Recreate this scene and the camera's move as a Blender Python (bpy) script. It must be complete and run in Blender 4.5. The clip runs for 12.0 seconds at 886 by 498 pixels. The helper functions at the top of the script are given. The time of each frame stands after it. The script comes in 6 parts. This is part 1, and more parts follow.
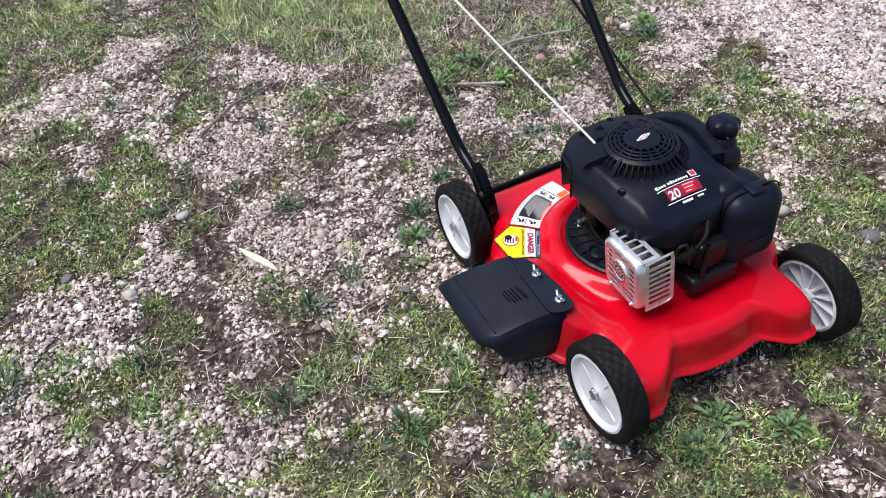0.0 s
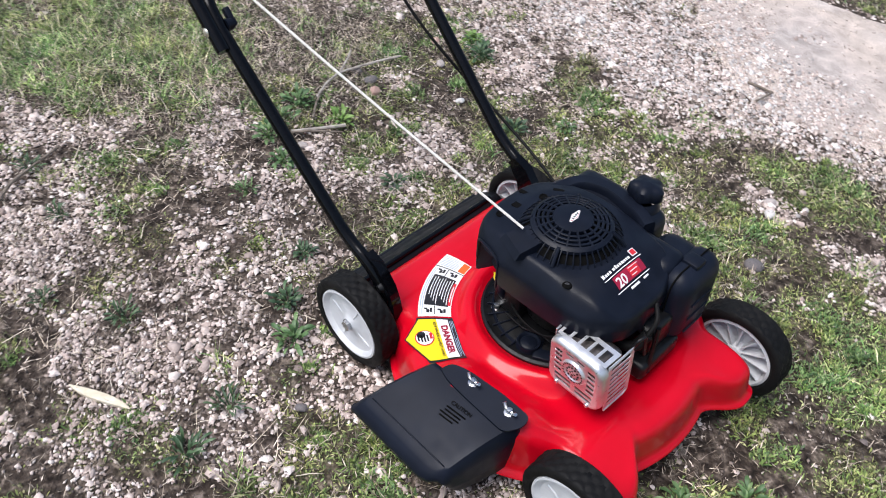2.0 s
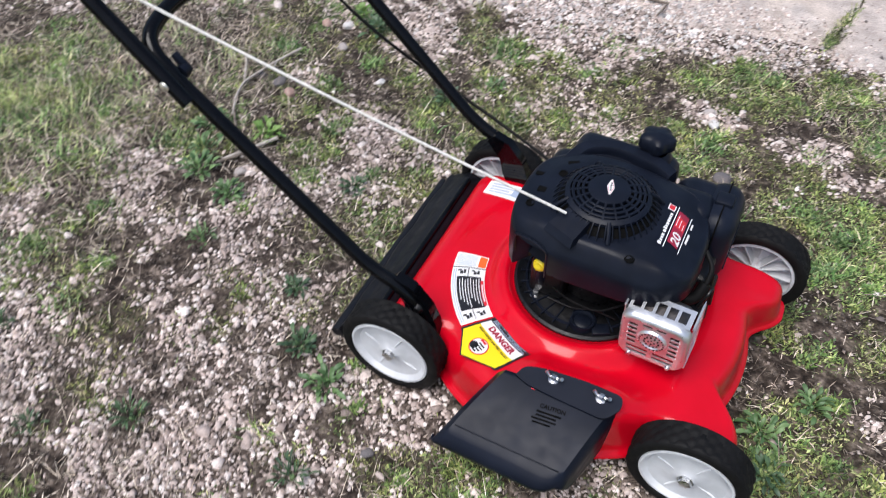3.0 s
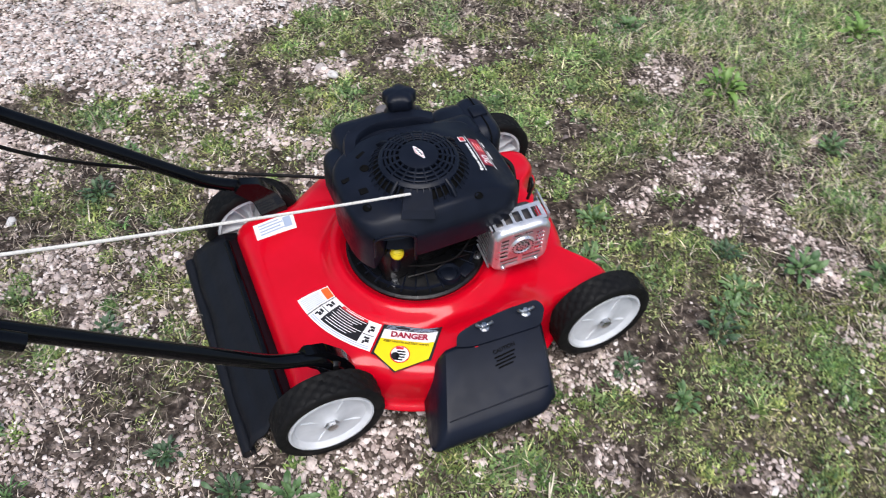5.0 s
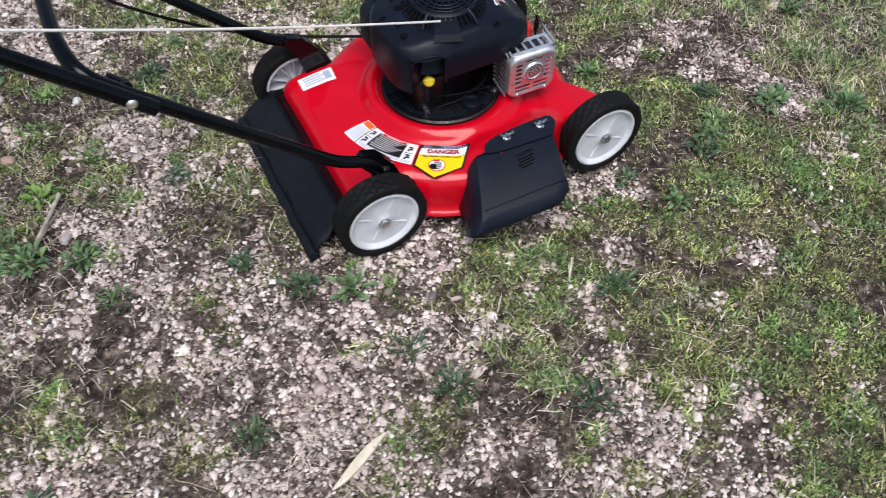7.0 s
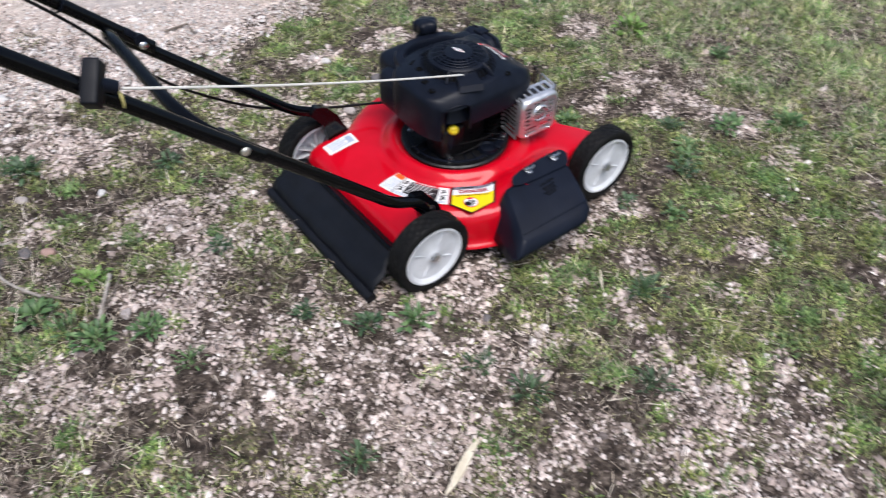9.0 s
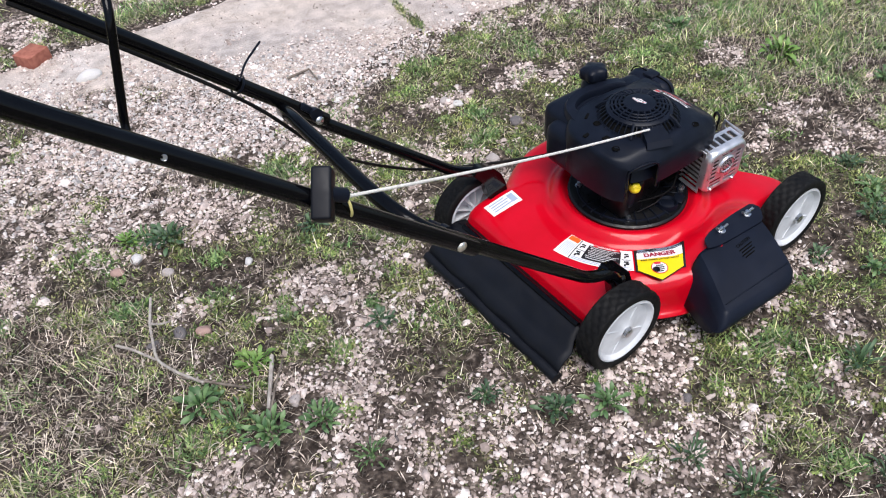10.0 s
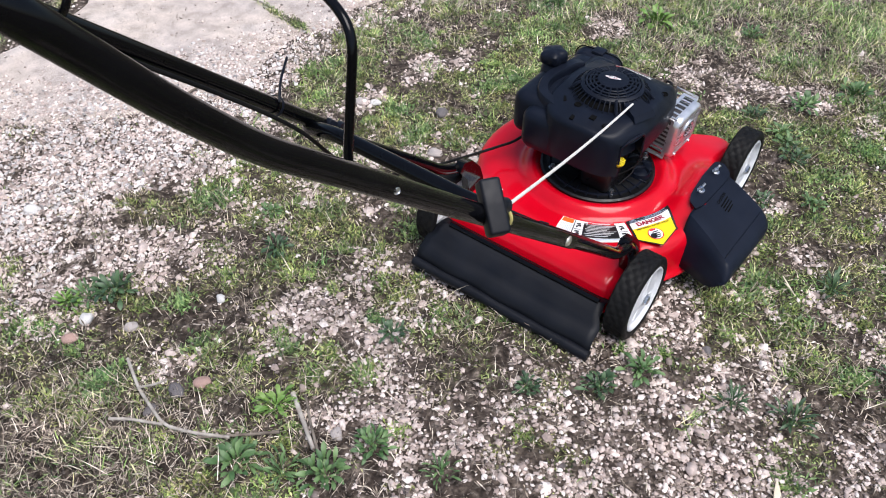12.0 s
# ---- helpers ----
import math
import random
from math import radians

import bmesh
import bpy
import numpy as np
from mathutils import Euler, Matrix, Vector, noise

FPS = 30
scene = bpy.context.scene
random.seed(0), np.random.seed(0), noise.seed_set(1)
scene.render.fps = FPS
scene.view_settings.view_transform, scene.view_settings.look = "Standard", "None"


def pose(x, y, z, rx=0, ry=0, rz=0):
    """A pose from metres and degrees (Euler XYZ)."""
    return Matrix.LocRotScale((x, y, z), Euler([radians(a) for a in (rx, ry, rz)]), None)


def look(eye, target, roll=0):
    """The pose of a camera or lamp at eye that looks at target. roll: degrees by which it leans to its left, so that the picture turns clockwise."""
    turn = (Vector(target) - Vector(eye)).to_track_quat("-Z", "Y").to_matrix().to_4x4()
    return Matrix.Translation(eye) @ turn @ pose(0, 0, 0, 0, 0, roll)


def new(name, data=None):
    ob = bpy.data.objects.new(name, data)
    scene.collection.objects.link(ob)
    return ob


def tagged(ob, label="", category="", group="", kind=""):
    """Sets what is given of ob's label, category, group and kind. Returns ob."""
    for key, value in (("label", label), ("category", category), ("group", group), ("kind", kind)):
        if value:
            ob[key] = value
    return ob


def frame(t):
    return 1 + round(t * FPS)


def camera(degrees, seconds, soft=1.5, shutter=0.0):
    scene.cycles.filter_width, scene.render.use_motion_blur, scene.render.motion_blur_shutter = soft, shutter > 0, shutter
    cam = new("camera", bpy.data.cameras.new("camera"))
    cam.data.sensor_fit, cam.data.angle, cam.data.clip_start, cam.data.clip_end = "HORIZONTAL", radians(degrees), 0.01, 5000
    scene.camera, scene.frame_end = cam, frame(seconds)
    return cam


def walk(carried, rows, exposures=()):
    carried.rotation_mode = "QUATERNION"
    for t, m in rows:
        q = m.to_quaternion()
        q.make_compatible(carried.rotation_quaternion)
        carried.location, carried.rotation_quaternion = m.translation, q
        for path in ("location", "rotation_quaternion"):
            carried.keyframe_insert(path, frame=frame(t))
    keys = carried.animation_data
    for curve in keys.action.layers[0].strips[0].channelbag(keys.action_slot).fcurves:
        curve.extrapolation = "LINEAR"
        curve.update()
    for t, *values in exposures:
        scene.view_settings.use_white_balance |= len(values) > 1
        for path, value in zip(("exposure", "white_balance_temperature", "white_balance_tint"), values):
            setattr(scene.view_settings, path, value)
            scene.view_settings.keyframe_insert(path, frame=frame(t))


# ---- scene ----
cam = camera(57.6, 12.0, soft=1.0, shutter=0.35)
PATH = [
    (0, (0.882, -0.749, 1.146), (-0.486, -0.177, -0.197), -6.7),
    (0.3, (0.857, -0.788, 1.141), (-0.48, -0.173, -0.202), -6.0),
    (0.5, (0.84, -0.801, 1.145), (-0.481, -0.162, -0.214), -5.4),
    (0.8, (0.784, -0.802, 1.141), (-0.494, -0.08, -0.223), -4.1),
    (1, (0.732, -0.793, 1.138), (-0.511, 0.005, -0.211), -3.1),
    (1.2, (0.669, -0.781, 1.156), (-0.525, 0.1, -0.188), -2.1),
    (1.5, (0.589, -0.76, 1.166), (-0.544, 0.175, -0.191), -1.0),
    (1.8, (0.531, -0.764, 1.164), (-0.524, 0.214, -0.229), 0.9),
    (2, (0.486, -0.773, 1.157), (-0.501, 0.245, -0.253), 2.0),
    (2.3, (0.371, -0.806, 1.169), (-0.484, 0.27, -0.292), 1.6),
    (2.5, (0.285, -0.824, 1.172), (-0.507, 0.244, -0.322), -0.9),
    (2.8, (0.217, -0.847, 1.172), (-0.471, 0.254, -0.345), -2.5),
    (3, (0.179, -0.85, 1.176), (-0.437, 0.313, -0.33), -1.3),
    (3.3, (0.094, -0.814, 1.155), (-0.391, 0.436, -0.326), -1.7),
    (3.5, (0.037, -0.789, 1.151), (-0.33, 0.498, -0.335), -3.3),
    (3.7, (-0.01, -0.76, 1.166), (-0.242, 0.527, -0.347), -4.6),
    (4.1, (-0.099, -0.747, 1.187), (-0.101, 0.516, -0.353), -4.6),
    (4.5, (-0.213, -0.775, 1.207), (0.05, 0.434, -0.344), -2.0),
    (4.9, (-0.318, -0.819, 1.221), (0.175, 0.33, -0.33), 1.3),
    (5.3, (-0.381, -0.857, 1.228), (0.237, 0.252, -0.318), 3.5),
    (5.5, (-0.403, -0.876, 1.229), (0.25, 0.217, -0.313), 4.3),
    (5.7, (-0.428, -0.927, 1.225), (0.251, 0.169, -0.3), 3.6),
    (6, (-0.469, -1.042, 1.213), (0.183, 0.036, -0.34), 1.5),
    (6.2, (-0.489, -1.085, 1.207), (0.134, -0.025, -0.37), 0.6),
    (6.5, (-0.515, -1.123, 1.205), (0.058, -0.066, -0.394), -0.3),
    (6.7, (-0.535, -1.133, 1.212), (0.028, -0.063, -0.386), -0.1),
    (7, (-0.588, -1.137, 1.218), (-0.015, -0.043, -0.355), 0.4),
    (7.2, (-0.654, -1.151, 1.22), (-0.069, -0.036, -0.334), 0.2),
    (7.6, (-0.743, -1.182, 1.223), (-0.083, -0.065, -0.292), 0.2),
    (8.0, (-0.821, -1.219, 1.226), (-0.023, -0.129, -0.237), 0.4),
    (8.4, (-0.881, -1.236, 1.227), (0.033, -0.166, -0.189), 0.7),
    (8.8, (-0.917, -1.205, 1.227), (0.01, -0.114, -0.17), 0.8),
    (9, (-0.932, -1.16, 1.226), (-0.053, -0.03, -0.171), 0.7),
    (9.2, (-0.951, -1.106, 1.226), (-0.123, 0.069, -0.176), -0.8),
    (9.5, (-0.984, -0.989, 1.215), (-0.217, 0.225, -0.178), -3.7),
    (9.7, (-0.997, -0.928, 1.218), (-0.249, 0.314, -0.154), -5.6),
    (10, (-1.013, -0.865, 1.234), (-0.242, 0.352, -0.153), -4.9),
    (10.2, (-1.027, -0.844, 1.239), (-0.209, 0.346, -0.15), -2.5),
    (10.5, (-1.04, -0.819, 1.239), (-0.121, 0.293, -0.146), 1.6),
    (10.7, (-1.069, -0.799, 1.24), (-0.084, 0.249, -0.152), 2.5),
    (11, (-1.131, -0.745, 1.239), (-0.055, 0.184, -0.169), 0.8),
    (11.2, (-1.181, -0.698, 1.241), (-0.087, 0.188, -0.171), -0.2),
    (11.5, (-1.265, -0.631, 1.25), (-0.152, 0.234, -0.168), -0.8),
    (11.7, (-1.281, -0.594, 1.246), (-0.166, 0.27, -0.166), 0.0),
    (12, (-1.281, -0.552, 1.236), (-0.155, 0.299, -0.181), 0.2),
]
SKY, SUN, SUN_TURN, SUN_HEIGHT = 0.095, 2.15, 200.0, 68.0
EXPOSURES = [(0, 0.79), (2, 0.75), (3.5, 0.63), (5.5, 0.65), (6.5, 0.51), (7.2, 0.49), (9, 0.61), (10, 0.65), (11.5, 0.77), (12, 0.76)]
walk(cam, [(t, look(eye, target, roll)) for t, eye, target, roll in PATH], EXPOSURES)

# ---------------------------------------------------------------- light
world = bpy.data.worlds.new("sky")
scene.world = world
world.use_nodes = True
wn, wl = world.node_tree.nodes, world.node_tree.links
sky = wn.new("ShaderNodeTexSky")
sky.sky_type, sky.sun_disc = "NISHITA", False
sky.sun_elevation, sky.sun_rotation = radians(SUN_HEIGHT), radians(SUN_TURN)
sky.air_density, sky.dust_density, sky.ozone_density = 1.0, 2.8, 1.3
veil = wn.new("ShaderNodeHueSaturation")
veil.inputs["Saturation"].default_value = 1.0
wl.new(sky.outputs["Color"], veil.inputs["Color"])
wl.new(veil.outputs["Color"], wn["Background"].inputs["Color"])
wn["Background"].inputs["Strength"].default_value = SKY
sun_data = bpy.data.lights.new("sun", "SUN")
sun_data.energy, sun_data.angle, sun_data.color = SUN, radians(42), (1.0, 0.985, 1.0)
sun = new("sun", sun_data)
el, az = radians(SUN_HEIGHT), radians(SUN_TURN)
sun.matrix_world = look((math.sin(az) * math.cos(el) * 20, math.cos(az) * math.cos(el) * 20, math.sin(el) * 20), (0, 0, 0))


# ---------------------------------------------------------------- materials
def material(name, colour, rough=0.5, metal=0.0, coat=0.0, gloss=0.5):
    m = bpy.data.materials.new(name)
    m.use_nodes = True
    b = m.node_tree.nodes["Principled BSDF"]
    b.inputs["Base Color"].default_value = (*colour, 1)
    b.inputs["Roughness"].default_value = rough
    b.inputs["Metallic"].default_value = metal
    b.inputs["Coat Weight"].default_value = coat
    b.inputs["Coat Roughness"].default_value = 0.06
    b.inputs["Specular IOR Level"].default_value = gloss
    return m


def node(m, kind, **values):
    n = m.node_tree.nodes.new(kind)
    for key, value in values.items():
        n.inputs[key].default_value = value
    return n


def link(m, a, b):
    m.node_tree.links.new(a, b)


def shader(m):
    return m.node_tree.nodes["Principled BSDF"]


def ramp(m, source, stops):
    r = node(m, "ShaderNodeValToRGB")
    while len(r.color_ramp.elements) < len(stops):
        r.color_ramp.elements.new(0.5)
    for e, (at, c) in zip(r.color_ramp.elements, stops):
        e.position, e.color = at, (*c, 1)
    link(m, source, r.inputs["Fac"])
    return r.outputs["Color"]


def grain(m, colours, scale, detail=4.0, rough=None, bump=0.0, bump_scale=None, depth=0.001):
    """Noise between two or more colours, uneven gloss, and fine relief, in metres of the object."""
    co = node(m, "ShaderNodeTexCoord").outputs["Object"]
    n = node(m, "ShaderNodeTexNoise", Scale=scale, Detail=detail)
    link(m, co, n.inputs["Vector"])
    if colours:
        k = len(colours) - 1
        link(m, ramp(m, n.outputs["Fac"], [(0.3 + 0.4 * i / k, c) for i, c in enumerate(colours)]), shader(m).inputs["Base Color"])
    if rough:
        fine = node(m, "ShaderNodeTexNoise", Scale=scale * 3.1, Detail=5.0)
        link(m, co, fine.inputs["Vector"])
        mr = node(m, "ShaderNodeMapRange")
        mr.inputs["From Min"].default_value, mr.inputs["From Max"].default_value = 0.3, 0.7
        mr.inputs["To Min"].default_value, mr.inputs["To Max"].default_value = rough
        link(m, fine.outputs["Fac"], mr.inputs["Value"])
        link(m, mr.outputs["Result"], shader(m).inputs["Roughness"])
    if bump:
        bn = node(m, "ShaderNodeTexNoise", Scale=bump_scale or scale * 4, Detail=4.0)
        link(m, co, bn.inputs["Vector"])
        bu = node(m, "ShaderNodeBump", Strength=bump, Distance=depth)
        link(m, bn.outputs["Fac"], bu.inputs["Height"])
        link(m, bu.outputs["Normal"], shader(m).inputs["Normal"])
    return m


red = grain(material("red_paint", (0.6, 0.004, 0.012), 0.3, coat=0.6, gloss=0.05), [(0.50, 0.0012, 0.010), (0.58, 0.0018, 0.015)], 14, rough=(0.28, 0.4), bump=0.015, bump_scale=120)
shader(red).inputs["Coat Roughness"].default_value = 0.09
plastic = grain(material("black_plastic", (0.006, 0.006, 0.007), 0.4, gloss=0.18), [(0.0040, 0.0056, 0.0108), (0.0068, 0.0093, 0.0172)], 30, rough=(0.32, 0.46), bump=0.12, bump_scale=900, depth=0.0004)
hood_plastic = grain(material("hood_plastic", (0.009, 0.0095, 0.011), 0.4, gloss=0.16), [(0.0052, 0.0074, 0.0145), (0.0084, 0.0116, 0.0215)], 18, rough=(0.36, 0.5), bump=0.12, bump_scale=700, depth=0.0004)
# near-black; on the slot and vent pieces it stands in for inner shade
dark = material("dark_inside", (0.003, 0.003, 0.003), 0.8, gloss=0.08)
castings = grain(material("engine_black", (0.006, 0.006, 0.006), 0.4, gloss=0.35), [(0.0025, 0.0025, 0.003), (0.006, 0.006, 0.007)], 40, rough=(0.25, 0.55), bump=0.3, bump_scale=260)
tube_paint = grain(material("black_tube_paint", (0.004, 0.004, 0.005), 0.2, coat=0.38, gloss=0.04), [(0.0014, 0.0015, 0.0022), (0.0026, 0.0028, 0.0038)], 25, rough=(0.16, 0.28), bump=0.05, bump_scale=300)
rubber = grain(material("tyre_rubber", (0.012, 0.012, 0.012), 0.6, gloss=0.15), [(0.0045, 0.0045, 0.005), (0.010, 0.0098, 0.0098)], 22, rough=(0.5, 0.75), bump=0.2, bump_scale=500)
flap_rubber = grain(material("flap_rubber", (0.007, 0.007, 0.008), 0.5, gloss=0.24), [(0.0034, 0.0040, 0.0065), (0.0068, 0.0080, 0.0120)], 15, rough=(0.4, 0.6), bump=0.15, bump_scale=200)
white_plastic = grain(material("white_plastic", (0.75, 0.76, 0.78), 0.4), [(0.54, 0.555, 0.575), (0.72, 0.735, 0.76)], 26, rough=(0.32, 0.5), bump=0.08, bump_scale=300)
guard_steel = grain(material("pressed_steel", (0.75, 0.76, 0.78), 0.35, metal=0.8), [(0.60, 0.61, 0.63), (0.82, 0.83, 0.85)], 40, rough=(0.26, 0.42), bump=0.15, bump_scale=300)
muffler_steel = grain(material("muffler_steel", (0.16, 0.15, 0.15), 0.4, metal=0.9), [(0.09, 0.085, 0.085), (0.24, 0.22, 0.215)], 40, rough=(0.3, 0.5), bump=0.15, bump_scale=300)
steel = grain(material("plated_steel", (0.62, 0.63, 0.65), 0.3, metal=1.0), [(0.5, 0.51, 0.53), (0.72, 0.73, 0.75)], 30, rough=(0.2, 0.42), bump=0.1, bump_scale=400)
pale_zinc = material("pale_zinc", (0.78, 0.74, 0.64), 0.35, metal=0.9)
yellow = material("yellow_plastic", (0.85, 0.66, 0.02), 0.4)
eyelet_yellow = material("pale_yellow_wire", (0.6, 0.53, 0.2), 0.4)
rope_white = grain(material("white_rope", (0.75, 0.73, 0.68), 0.8), [(0.6, 0.58, 0.52), (0.82, 0.8, 0.76)], 300, bump=0.4, bump_scale=500)
paper = material("label_white", (0.78, 0.78, 0.78), 0.35)
ink = material("label_black", (0.012, 0.012, 0.014), 0.35)
label_yellow = material("label_yellow", (0.85, 0.62, 0.01), 0.35)
label_red = material("label_red", (0.6, 0.02, 0.03), 0.35)
danger_red = material("label_dark_red", (0.30, 0.008, 0.035), 0.35)
label_orange = material("label_orange", (0.75, 0.13, 0.02), 0.35)
label_blue = material("label_blue", (0.35, 0.42, 0.55), 0.35)


def by_piece(name, stops, rough=0.8, patch=(0.62, 1.45), hue=0.0, fine=(0.6, 1.4)):
    """A colour of its own for every separate piece of the mesh, with fine mottling and broader drifts of tone."""
    m = material(name, stops[0][1], rough)
    info = node(m, "ShaderNodeNewGeometry")
    colour = ramp(m, info.outputs["Random Per Island"], stops)
    co = node(m, "ShaderNodeTexCoord").outputs["Object"]
    value = None
    for scale, lo, hi in ((180.0, *fine), (16.0, *patch)):
        n = node(m, "ShaderNodeTexNoise", Scale=scale, Detail=3.0)
        link(m, co, n.inputs["Vector"])
        mr = node(m, "ShaderNodeMapRange")
        mr.inputs["From Min"].default_value, mr.inputs["From Max"].default_value = 0.25, 0.75
        mr.inputs["To Min"].default_value, mr.inputs["To Max"].default_value = lo, hi
        link(m, n.outputs["Fac"], mr.inputs["Value"])
        if value is None:
            value = mr.outputs["Result"]
        else:
            times = node(m, "ShaderNodeMath")
            times.operation = "MULTIPLY"
            link(m, value, times.inputs[0])
            link(m, mr.outputs["Result"], times.inputs[1])
            value = times.outputs["Value"]
    hv = node(m, "ShaderNodeHueSaturation")
    if hue:
        drift = node(m, "ShaderNodeTexNoise", Scale=9.0, Detail=2.0)
        link(m, co, drift.inputs["Vector"])
        turn = node(m, "ShaderNodeMapRange")
        turn.inputs["From Min"].default_value, turn.inputs["From Max"].default_value = 0.3, 0.7
        turn.inputs["To Min"].default_value, turn.inputs["To Max"].default_value = 0.5 - hue, 0.5 + hue
        link(m, drift.outputs["Fac"], turn.inputs["Value"])
        link(m, turn.outputs["Result"], hv.inputs["Hue"])
    link(m, value, hv.inputs["Value"])
    link(m, colour, hv.inputs["Color"])
    link(m, hv.outputs["Color"], shader(m).inputs["Base Color"])
    return m


pebble_mat = by_piece("pebbles", [(0.0, (0.12, 0.10, 0.098)), (0.08, (0.28, 0.222, 0.195)), (0.3, (0.45, 0.362, 0.325)), (0.72, (0.66, 0.560, 0.515)), (1.0, (0.81, 0.74, 0.705))], 0.8, (0.8, 1.2), 0.0, (0.78, 1.22))
grit_mat = by_piece("grit", [(0.0, (0.06, 0.046, 0.040)), (0.3, (0.13, 0.101, 0.086)), (0.65, (0.34, 0.275, 0.238)), (1.0, (0.72, 0.63, 0.57))], 0.8)
pale_mat = by_piece("pale_gravel", [(0.0, (0.20, 0.19, 0.19)), (0.25, (0.42, 0.392, 0.378)), (0.7, (0.585, 0.552, 0.534)), (1.0, (0.78, 0.76, 0.75))], 0.8, (0.9, 1.1), 0.0, (0.8, 1.2))
moss_mat = by_piece("moss", [(0.0, (0.032, 0.044, 0.018)), (0.3, (0.102, 0.129, 0.044)), (0.65, (0.228, 0.272, 0.083)), (1.0, (0.46, 0.43, 0.23))], 0.75, (0.3, 1.85), 0.035)
grass_mat = by_piece("grass", [(0.0, (0.046, 0.080, 0.022)), (0.3, (0.132, 0.230, 0.062)), (0.65, (0.295, 0.420, 0.130)), (0.84, (0.510, 0.535, 0.240)), (1.0, (0.78, 0.66, 0.48))], 0.6, (0.4, 1.7), 0.03)
straw_mat = by_piece("straw", [(0.0, (0.168, 0.129, 0.109)), (0.35, (0.346, 0.280, 0.215)), (0.75, (0.60, 0.515, 0.405)), (1.0, (0.84, 0.755, 0.64))], 0.7)
thatch_mat = by_piece("thatch", [(0.0, (0.024, 0.018, 0.015)), (0.5, (0.092, 0.073, 0.057)), (0.8, (0.315, 0.260, 0.208)), (1.0, (0.68, 0.59, 0.50))], 0.8, (0.45, 1.7))
weed_mat = by_piece("weed_leaf", [(0.0, (0.051, 0.083, 0.033)), (0.5, (0.150, 0.225, 0.060)), (0.85, (0.275, 0.355, 0.100)), (1.0, (0.436, 0.446, 0.209))], 0.55, (0.4, 1.65), 0.035)
leafy_mat = by_piece("leafy_weed", [(0.0, (0.057, 0.103, 0.040)), (0.5, (0.142, 0.228, 0.075)), (0.85, (0.244, 0.337, 0.122)), (1.0, (0.371, 0.424, 0.201))], 0.5, (0.55, 1.4), 0.025)
stick_mat = grain(material("split_wood", (0.7, 0.62, 0.48), 0.7), [(0.56, 0.49, 0.36), (0.72, 0.65, 0.52)], 60, bump=0.4, bump_scale=200)
twig_mat = grain(material("grey_bark", (0.2, 0.16, 0.12), 0.85), [(0.09, 0.07, 0.055), (0.26, 0.22, 0.18)], 70, bump=0.6, bump_scale=250)
pale_twig = grain(material("weathered_twig", (0.34, 0.3, 0.25), 0.8), [(0.26, 0.225, 0.195), (0.50, 0.46, 0.41)], 70, bump=0.5, bump_scale=250)
stone_mat = grain(material("stone", (0.4, 0.36, 0.34), 0.75), [(0.3, 0.26, 0.25), (0.52, 0.47, 0.44)], 45, bump=0.4, bump_scale=120)
dark_stone = grain(material("dark_stone", (0.12, 0.11, 0.11), 0.7), [(0.07, 0.065, 0.07), (0.19, 0.17, 0.17)], 45, bump=0.4, bump_scale=120)
white_stone = grain(material("white_stone", (0.62, 0.6, 0.58), 0.75), [(0.5, 0.48, 0.46), (0.72, 0.7, 0.68)], 35, bump=0.4, bump_scale=120)
red_stone = grain(material("reddish_stone", (0.4, 0.2, 0.14), 0.75), [(0.32, 0.20, 0.165), (0.46, 0.31, 0.265)], 35, bump=0.4, bump_scale=120)
brick_mat = grain(material("brick", (0.4, 0.13, 0.07), 0.85), [(0.24, 0.075, 0.05), (0.38, 0.14, 0.095)], 40, bump=0.5, bump_scale=180)
def concrete_material():
    """Worn concrete: broad pinkish, ochre and grey drifts, fine sand grains, stains."""
    m = material("concrete", (0.55, 0.47, 0.42), 0.9, gloss=0.2)
    co = node(m, "ShaderNodeTexCoord").outputs["Object"]
    drift = node(m, "ShaderNodeTexNoise", Scale=2.2, Detail=7.0)
    link(m, co, drift.inputs["Vector"])
    tone = ramp(m, drift.outputs["Fac"], [(0.3, (0.39, 0.355, 0.335)), (0.45, (0.46, 0.40, 0.365)), (0.56, (0.49, 0.42, 0.37)), (0.7, (0.55, 0.50, 0.475))])
    sand = node(m, "ShaderNodeTexNoise", Scale=420.0, Detail=3.0)
    link(m, co, sand.inputs["Vector"])
    stain = node(m, "ShaderNodeTexNoise", Scale=22.0, Detail=8.0)
    link(m, co, stain.inputs["Vector"])
    value = None
    for n, lo, hi in ((sand, 0.6, 1.4), (stain, 0.72, 1.22)):
        mr = node(m, "ShaderNodeMapRange")
        mr.inputs["From Min"].default_value, mr.inputs["From Max"].default_value = 0.3, 0.7
        mr.inputs["To Min"].default_value, mr.inputs["To Max"].default_value = lo, hi
        link(m, n.outputs["Fac"], mr.inputs["Value"])
        if value is None:
            value = mr.outputs["Result"]
        else:
            times = node(m, "ShaderNodeMath")
            times.operation = "MULTIPLY"
            link(m, value, times.inputs[0])
            link(m, mr.outputs["Result"], times.inputs[1])
            value = times.outputs["Value"]
    hv = node(m, "ShaderNodeHueSaturation")
    link(m, value, hv.inputs["Value"])
    link(m, tone, hv.inputs["Color"])
    link(m, hv.outputs["Color"], shader(m).inputs["Base Color"])
    bu = node(m, "ShaderNodeBump", Strength=0.22, Distance=0.002)
    link(m, stain.outputs["Fac"], bu.inputs["Height"])
    link(m, bu.outputs["Normal"], shader(m).inputs["Normal"])
    return m


concrete = concrete_material()


